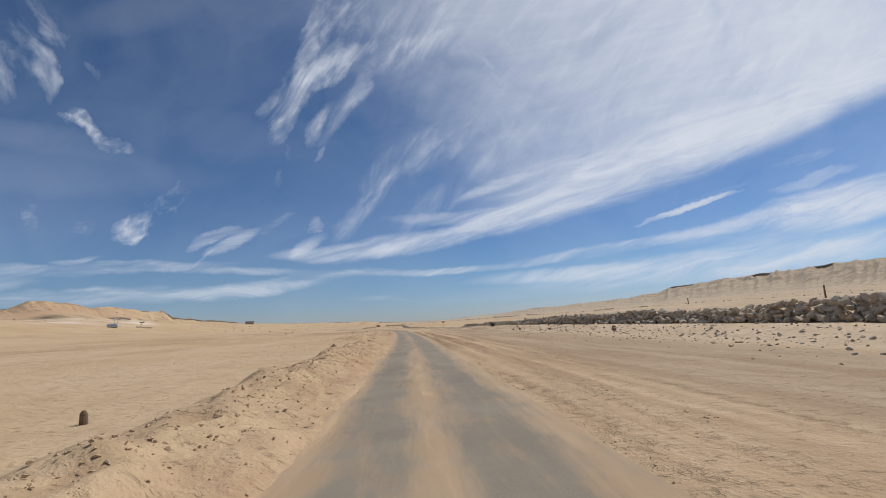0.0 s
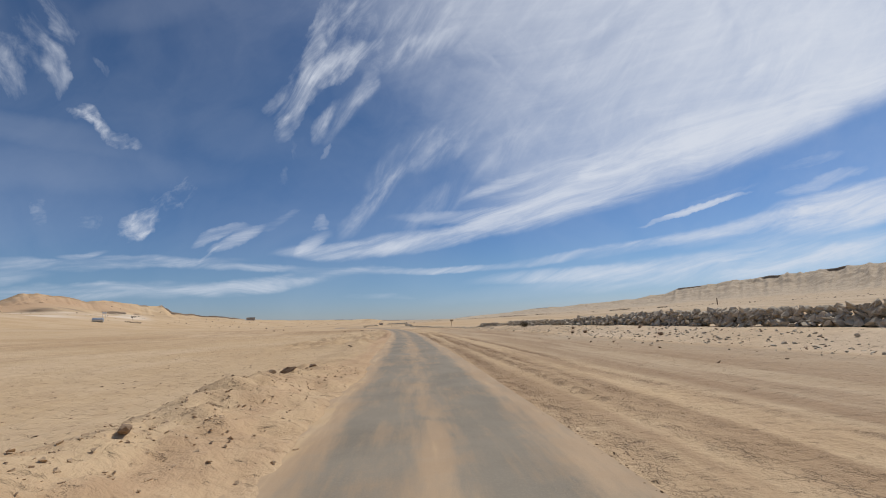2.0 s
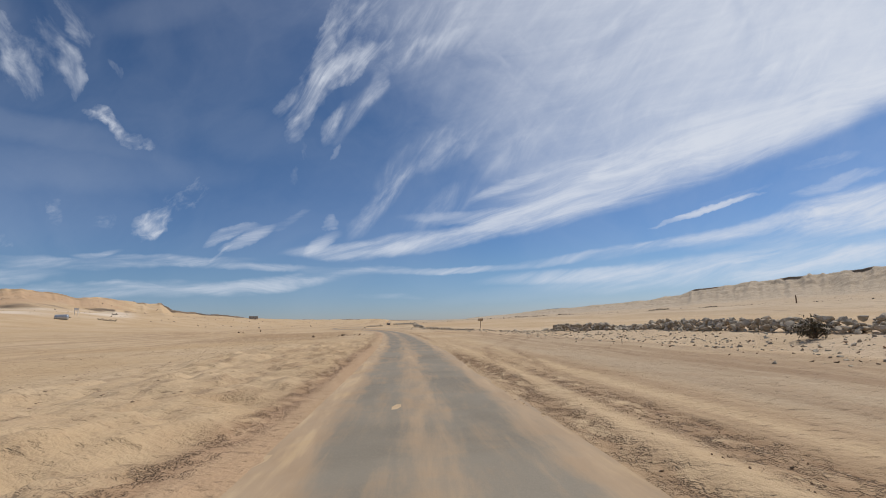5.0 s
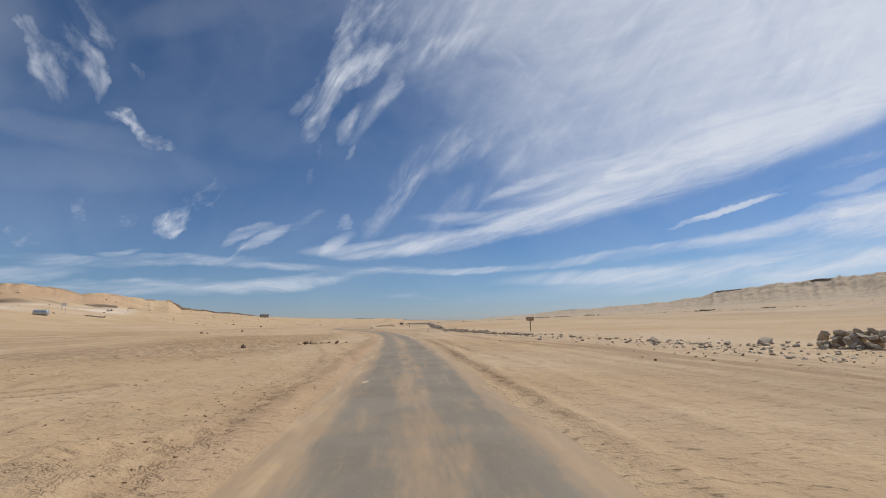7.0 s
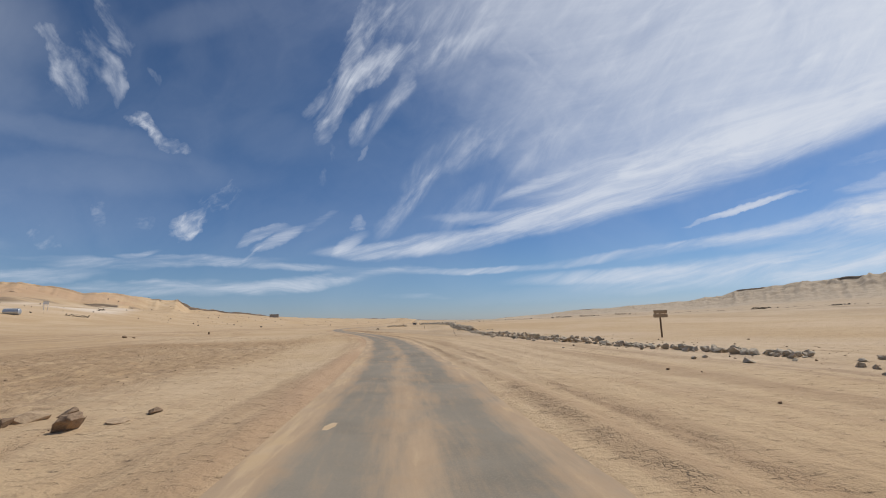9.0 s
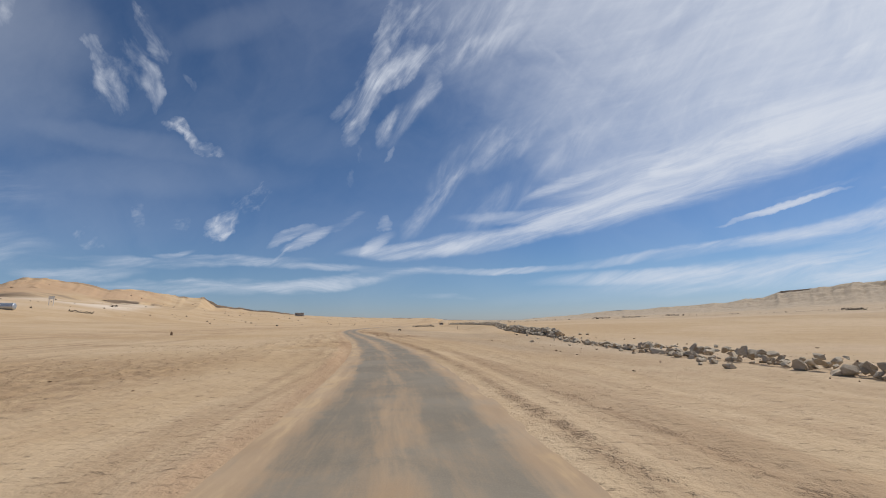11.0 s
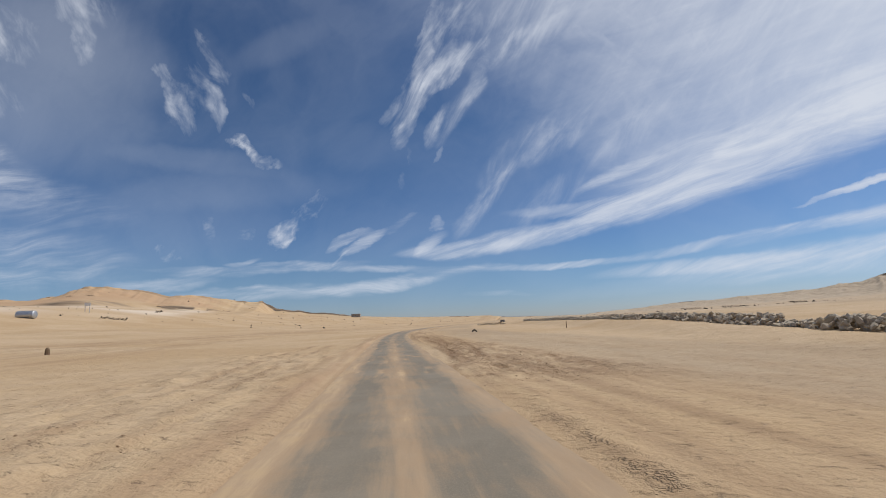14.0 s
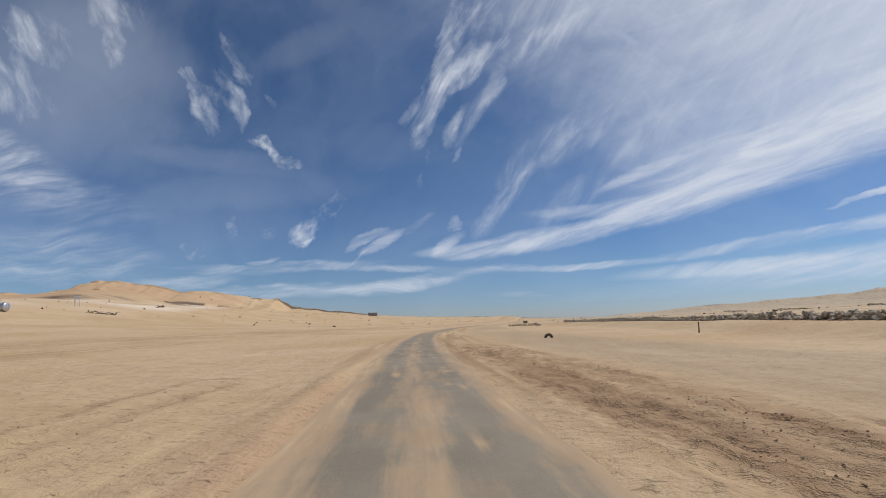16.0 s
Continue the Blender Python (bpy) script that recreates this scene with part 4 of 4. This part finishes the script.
def hut(x, y, long, deep, tall, turn, wall, label):
    root = tagged(new("hut"), label, "hut")
    root.matrix_basis = pose(x, y, height(x, y) - 0.4, 0, 0, turn)
    part("wall", box(bmesh.new(), 0, 0, tall / 2, long, deep, tall, 0.06), wall, root)
    part("roof", box(bmesh.new(), 0, 0, tall + 0.12, long + 0.5, deep + 0.5, 0.26, 0.04), WALL_DIM, root)
    part("door", box(bmesh.new(), long * 0.22, -deep / 2 - 0.02, 1.35, 1.0, 0.1, 2.1, 0.02), GLASS_DARK, root)
    for k in (-0.3, -0.02):
        win = part("window", box(bmesh.new(), k * long, -deep / 2 - 0.02, tall * 0.58, 1.3, 0.1, 1.1, 0.02), GLASS_DARK, root)
        part("sill", box(bmesh.new(), k * long, -deep / 2 - 0.08, tall * 0.58 - 0.62, 1.5, 0.2, 0.1, 0.02), WHITE, win)


def tyre(x, y, turn):
    root = tagged(new("tyre"), "worn black tyre half buried in sand", "tyre")
    root.matrix_basis = pose(x, y, height(x, y) - 0.02, 90, 0, turn) @ Matrix.Diagonal((0.9, 0.9, 0.9, 1))
    bm = bmesh.new()
    ring = []
    for i in range(40):
        a = 2 * math.pi * i / 40
        row = []
        for j in range(14):
            b = 2 * math.pi * j / 14
            w, h = 0.145 * math.copysign(abs(math.sin(b)) ** 0.6, math.sin(b)), 0.12 * math.copysign(abs(math.cos(b)) ** 0.8, math.cos(b))
            row.append(bm.verts.new(((0.34 + h) * math.cos(a), (0.34 + h) * math.sin(a), w)))
        ring.append(row)
    for i in range(40):
        for j in range(14):
            bm.faces.new((ring[i][j], ring[(i + 1) % 40][j], ring[(i + 1) % 40][(j + 1) % 14], ring[i][(j + 1) % 14]))
    part("carcass", bm, RUBBER, root, smooth=True)
    for i in range(0, 40, 2):
        a = 2 * math.pi * i / 40
        bm = box(bmesh.new(), 0, 0, 0, 0.03, 0.05, 0.2, 0.006)
        bm.transform(pose(0.465 * math.cos(a), 0.465 * math.sin(a), 0, 0, 0, math.degrees(a)))
        part("tread_block", bm, RUBBER, root)


def shrub(x, y, size, label):
    root = tagged(new("shrub"), label, "shrub")
    root.matrix_basis = pose(x, y, height(x, y))
    g = random.Random(int(x * 10 + y))
    wood, leaf = bmesh.new(), bmesh.new()
    for _ in range(26):
        a, e = g.uniform(0, 6.28), g.uniform(0.35, 1.4)
        tip = Vector((math.cos(a) * math.cos(e), math.sin(a) * math.cos(e), math.sin(e))) * size * g.uniform(0.6, 1.0)
        tube(wood, (0, 0, 0), tip, 0.012 * size + 0.006, 0.004, 5)
        for _ in range(26):
            c = tip * g.uniform(0.45, 1.05) + Vector((g.gauss(0, 1), g.gauss(0, 1), g.gauss(0, 1))) * size * 0.09
            q = [c + Vector((g.gauss(0, 1), g.gauss(0, 1), g.gauss(0, 1))) * size * 0.045 for _ in range(3)]
            leaf.faces.new([leaf.verts.new(p) for p in q])
    part("twigs", wood, WOOD, root)
    part("leaves", leaf, SHRUB, root)


# far heaps: place, height, length
MOUNDS = (((228, 683), 1.5, 16), ((184, 402), 1.0, 9), ((192, 358), 1.2, 8), ((-214, 384), 1.2, 11), ((133, 575), 1.6, 16),
          ((137, 500), 1.0, 9), ((160, 370), 0.8, 7), ((-256, 455), 1.8, 5), ((137, 682), 1.6, 18))


PALE_SLAB = [rock_mesh("rock", CLOD, 260 + k, 14, 0.6, 0.10) for k in range(4)]
ROCKS_LEFT = ((-12.72, 138.75, 0.84, ROUGH_BROWN, 1.0), (-13.05, 138.35, 0.62, ROUGH_BROWN, 0.9), (-12.35, 138.15, 0.68, PALE_SLAB, 0.85), (-12.15, 138.60, 0.49, PALE_SLAB, 0.7),
              (-13.40, 137.90, 0.68, PALE_SLAB, 0.6), (-11.85, 138.50, 0.41, ROUGH_BROWN, 0.9), (-11.80, 139.00, 0.68, PALE_SLAB, 0.55), (-11.35, 139.30, 0.43, ROUGH_BROWN, 1.0),
              (-10.35, 138.10, 0.65, ROUGH_BROWN, 0.9), (-10.00, 138.70, 0.46, PALE_SLAB, 0.6), (-9.80, 139.40, 0.35, ROUGH_BROWN, 0.6), (-12.20, 136.30, 0.57, PALE_SLAB, 0.45),
              (-11.30, 136.20, 0.68, PALE_SLAB, 0.35), (-16.40, 133.40, 0.57, ROUGH_BROWN, 1.1), (-52.60, 198.00, 0.94, ROUGH_BROWN, 0.7), (-51.50, 198.40, 0.68, ROUGH_BROWN, 0.6))


def build_things():
    # rubble beside the road
    rubble_wall(((20.2, 11), (20.0, 40), (19.4, 58), (18.5, 72)), 1.0, 38.0, (0.34, 0.80), "long heap of grey quarry stones on a sand bank", 290, 3)
    rubble_wall(((18.5, 72), (17.6, 82), (16.4, 104), (14.5, 118)), 0.66, 24.0, (0.26, 0.66), "low broken end of the grey stone heap", 290, 8, 0.25)
    rubble_wall(((-0.5, 200), (-2, 218), (-3, 236), (-3, 254), (-4, 275), (-6, 300), (-10, 330), (-15, 365), (-20.6, 402)), 0.66, 26.0, (0.26, 0.74),
                "dark heap of quarry stones along the track", 290, 4, 0.2)
    rubble_wall(((8.4, 147), (5.2, 158), (2.6, 170), (0.6, 185), (-0.5, 200)), 0.42, 9.0, (0.2, 0.56), "low straggling line of broken stones", 290, 6, 0.5)
    for at, far, long in MOUNDS:
        x, y = at
        k = math.hypot(x + 10, y - 110)
        nx, ny = (y - 110) / k * long / 2, -(x + 10) / k * long / 2
        rubble_wall(((x - nx, y - ny), (x + nx, y + ny)), far, 5.0, (0.5, 1.3), "low dark heap of stones out on the plain", 290, int(x) % 37, 0.1, DARK)
    for x, y, size in ((10.3, 139, 0.7), (10.4, 137.1, 0.55), (10.9, 132, 0.6), (12.0, 127.2, 0.85), (9.5, 140.3, 0.5), (5.2, 158.6, 0.6), (3.0, 168.6, 0.65),
                       (8.6, 148.2, 0.5), (14.5, 121, 0.9), (15.6, 114, 1.0), (7.2, 152.6, 0.55), (4.2, 163, 0.7), (1.8, 173, 0.75), (1.2, 180, 0.7)):
        single_rock(x, y, size, ROUGH_GREY, "large grey angular stone on pale sand", 0.22, 0.9, "stones beside the road")
    g = random.Random(21)
    for k in range(210):
        y = g.uniform(100, 212)
        x = np.interp(y, (100, 127, 140, 158, 170, 192, 212), (17, 12, 9.6, 5.2, 2.6, 0, -1)) + g.gauss(0, 1.5)
        single_rock(float(x), y, g.uniform(0.14, 0.46), GREY, "small grey stone lying on sand", 0.2, 0.9, "scattered stones")
    for x, y, size in ((15.65, 33.9, 0.62), (16.1, 34.6, 0.3), (14.1, 61.2, 0.4), (14.7, 59.7, 0.5), (15.5, 49.4, 0.5), (16.9, 36.4, 0.34), (17.4, 55.5, 0.55), (15.9, 66, 0.45)):
        single_rock(x, y, size, ROUGH_BROWN, "brown stone lying in front of the rubble", 0.15, 1.0, "brown stones")
    single_rock(-4.16, 52.96, 0.5, ROUGH_BROWN[2:3], "flat brown slab of rock lying on sand", 0.1, 0.5)
    shrub(15.7, 84.6, 0.95, "dark dry bush among the rubble")
    # beside the windrow
    single_rock(-3.85, 23.6, 0.52, ROUGH_BROWN[1:2], "upright brown lump of rock stuck in the windrow", 0.24, 1.75)
    for x, y, size in ((-3.3, 33.1, 0.36), (-3.1, 33.9, 0.4), (-3.0, 36.2, 0.3), (-3.2, 27.5, 0.26), (-4.6, 21.9, 0.3), (-4.2, 19.6, 0.24)):
        single_rock(x, y, size, ROUGH_BROWN, "dark brown stone in loose sand", 0.2, 0.75, "windrow stones")
    stake(-6.3, 9.5, 0.30, 0.08, "short dark wooden stump in the sand", 4)
    for x, y, size, shapes, flat in ROCKS_LEFT:
        single_rock(x, y, size, shapes, "brown rock half sunk in churned sand" if shapes is ROUGH_BROWN else "pale sandy slab lying beside brown rocks", 0.2, flat, "rocks in the churned sand")
    road_sign(12.4, 166.4, 4)
    tyre(-26.1, 270.6, 25)
    stake(-12.0, 276.2, 1.1, 0.07, "thin leaning wooden stake", 6)
    stake(-59.1, 234, 0.55, 0.2, "small dark boundary stone on the plain", 2)
    stake(166, 167, 5.0, 0.35, "tall weathered wooden pole on the plain", 1)
    stake(172.6, 266, 3.9, 0.30, "weathered wooden pole on the plain", 1)
    tank(-215, 346, 5.8, 1.6, 20)
    billboard(-243, 395, 32, 2.7, 1.6, 3.4)
    hut(-352, 1030, 17, 8, 7, 15, WALL_DIM, "small grey block hut far out on the plain")
    hut(-590, 700, 14, 7, 6, 30, WHITE, "white building at the foot of the hill")
    hut(-60, 880, 6, 5, 3.4, 10, WALL_DIM, "small dark hut far down the valley")
    rubble_wall(((-42, 411), (-37, 409), (-29, 405)), 0.9, 9.0, (0.4, 0.9), "grey stone heap past the end of the wall", 80, 12, 0.1)
    for x, y, tall in ((-18.3, 383, 1.3), (-20.5, 386, 1.1), (-15.8, 381, 1.2), (-31.0, 402, 1.8)):
        stake(x, y, tall, 0.07, "thin wooden post at the end of the stone heap", 2)
    # loose clods and pebbles
    spots = []
    for _ in range(9500):
        y = g.uniform(-3, 60)
        s = -3.3 + g.gauss(0, 0.75)
        if y > 38 and g.random() < 0.7:
            continue
        size = (0.02 + 0.085 * g.random() ** 2.8) * (1 if y < 38 else 0.6)
        spots.append((s + float(road_x(y)), y, size))
    scatter_mesh("clods", spots, [rock_mesh("clod", CLOD, 300 + k, 10, 0.7) for k in range(6)], "brown crumbly clods on the sand windrow", "clods", 0.28, 0.8)
    spots = []
    flakes = []
    for _ in range(4200):
        y = g.uniform(96, 200)
        s = -14 + g.gauss(0, 6.5)
        if s < -5.5:
            flakes.append((s + float(road_x(y)), y, 0.04 + 0.12 * g.random() ** 2.6))
    chunks = []
    for _ in range(9000):
        y = g.uniform(213, 262)
        s = g.uniform(2.4, 7.6 - 0.05 * max(y - 224, 0))
        if float(value_noise(s / 0.9, y / 3.2, 91)) > 0.05:
            chunks.append((s + float(road_x(y)), y, 0.015 + 0.055 * g.random() ** 2.5))
    for _ in range(3600):
        y = g.uniform(4, 86)
        s = g.choice((2.0, 2.0, 3.3, 3.8)) + g.gauss(0, 0.16)
        if float(value_noise(s, y / 4, 92)) > 0.0:
            chunks.append((s + float(road_x(y)), y, 0.015 + 0.045 * g.random() ** 2))
    for line, force in zip(TRAILS, TRAIL_DEPTH):
        length = sum(math.hypot(b[0] - a[0], b[1] - a[1]) for a, b in zip(line, line[1:]))
        for _ in range(int(length * 30 * force)):
            x, y, nx, ny = along_line(line, g.uniform(0, length * 0.999))
            off = g.choice((-0.75, 0.75)) + g.gauss(0, 0.15)
            if float(value_noise(x / 2.5, y / 2.5, 90)) > -0.12:
                chunks.append((x + nx * off, y + ny * off, 0.02 + 0.055 * g.random() ** 2))
    for _ in range(1500):
        y = g.uniform(84, 125)
        s = -3.4 + g.gauss(0, 0.8)
        chunks.append((s + float(road_x(y)), y, 0.02 + 0.06 * g.random() ** 3))
    chunks = [c for c in chunks if abs(c[0] - float(road_x(c[1]))) > 1.75]
    scatter_mesh("sand_chunks", chunks, [rock_mesh("chunk", CHUNK, 380 + k, 10, 0.7) for k in range(6)], "brown broken chunks of damp sand in wheel tracks", "sand chunks", 0.25, 0.8)
    for _ in range(3200):
        y = g.uniform(26, 112)
        s = -9 + g.gauss(0, 5)
        if s < -4.6:
            flakes.append((s + float(road_x(y)), y, 0.03 + 0.10 * g.random() ** 2.6))
    scatter_mesh("crust_flakes", flakes, [rock_mesh("flake", CRUST, 360 + k, 11, 0.6) for k in range(6)], "dark flat flakes of sand crust on churned ground", "crust flakes", 0.27, 0.55)
    for _ in range(1500):
        y = g.uniform(0, 200)
        s = 15.5 + g.gauss(0, 3.0)
        spots.append((s + float(road_x(y)), y, 0.04 + 0.2 * g.random() ** 3))
    for _ in range(500):
        y = g.uniform(0, 290)
        s = g.uniform(1.9, 6) if g.random() < 0.6 else g.uniform(-5, -1.9)
        spots.append((s + float(road_x(y)), y, 0.015 + 0.035 * g.random() ** 3))
    scatter_mesh("pebbles", spots, [rock_mesh("pebble", CRUST, 320 + k, 10, 0.6) for k in range(6)], "small brown pebbles strewn over the sand", "pebbles", 0.2)
    spots = []
    for _ in range(3000):
        y = g.uniform(5, 128)
        s = 15.6 + g.gauss(0, 1.5)
        spots.append((s + float(road_x(y)), y, 0.05 + 0.24 * g.random() ** 3))
    scatter_mesh("rubble", spots, GREY, "pale grey rubble spilled below the stone wall", "rubble", 0.25, 0.8)
    spots = []
    for _ in range(2600):
        a, r = radians(g.uniform(-55, 62)), g.uniform(330, 1700)
        x, y = -10 + r * math.sin(a), 110 + r * math.cos(a)
        if abs(x - float(road_x(y))) > 60:
            spots.append((x, y, (0.35 + 1.3 * g.random() ** 4) * (1 + r / 900)))
    scatter_mesh("boulders", spots, DARK, "dark boulders and scrub dotted over the far slopes", "boulders", 0.25)


build_things()
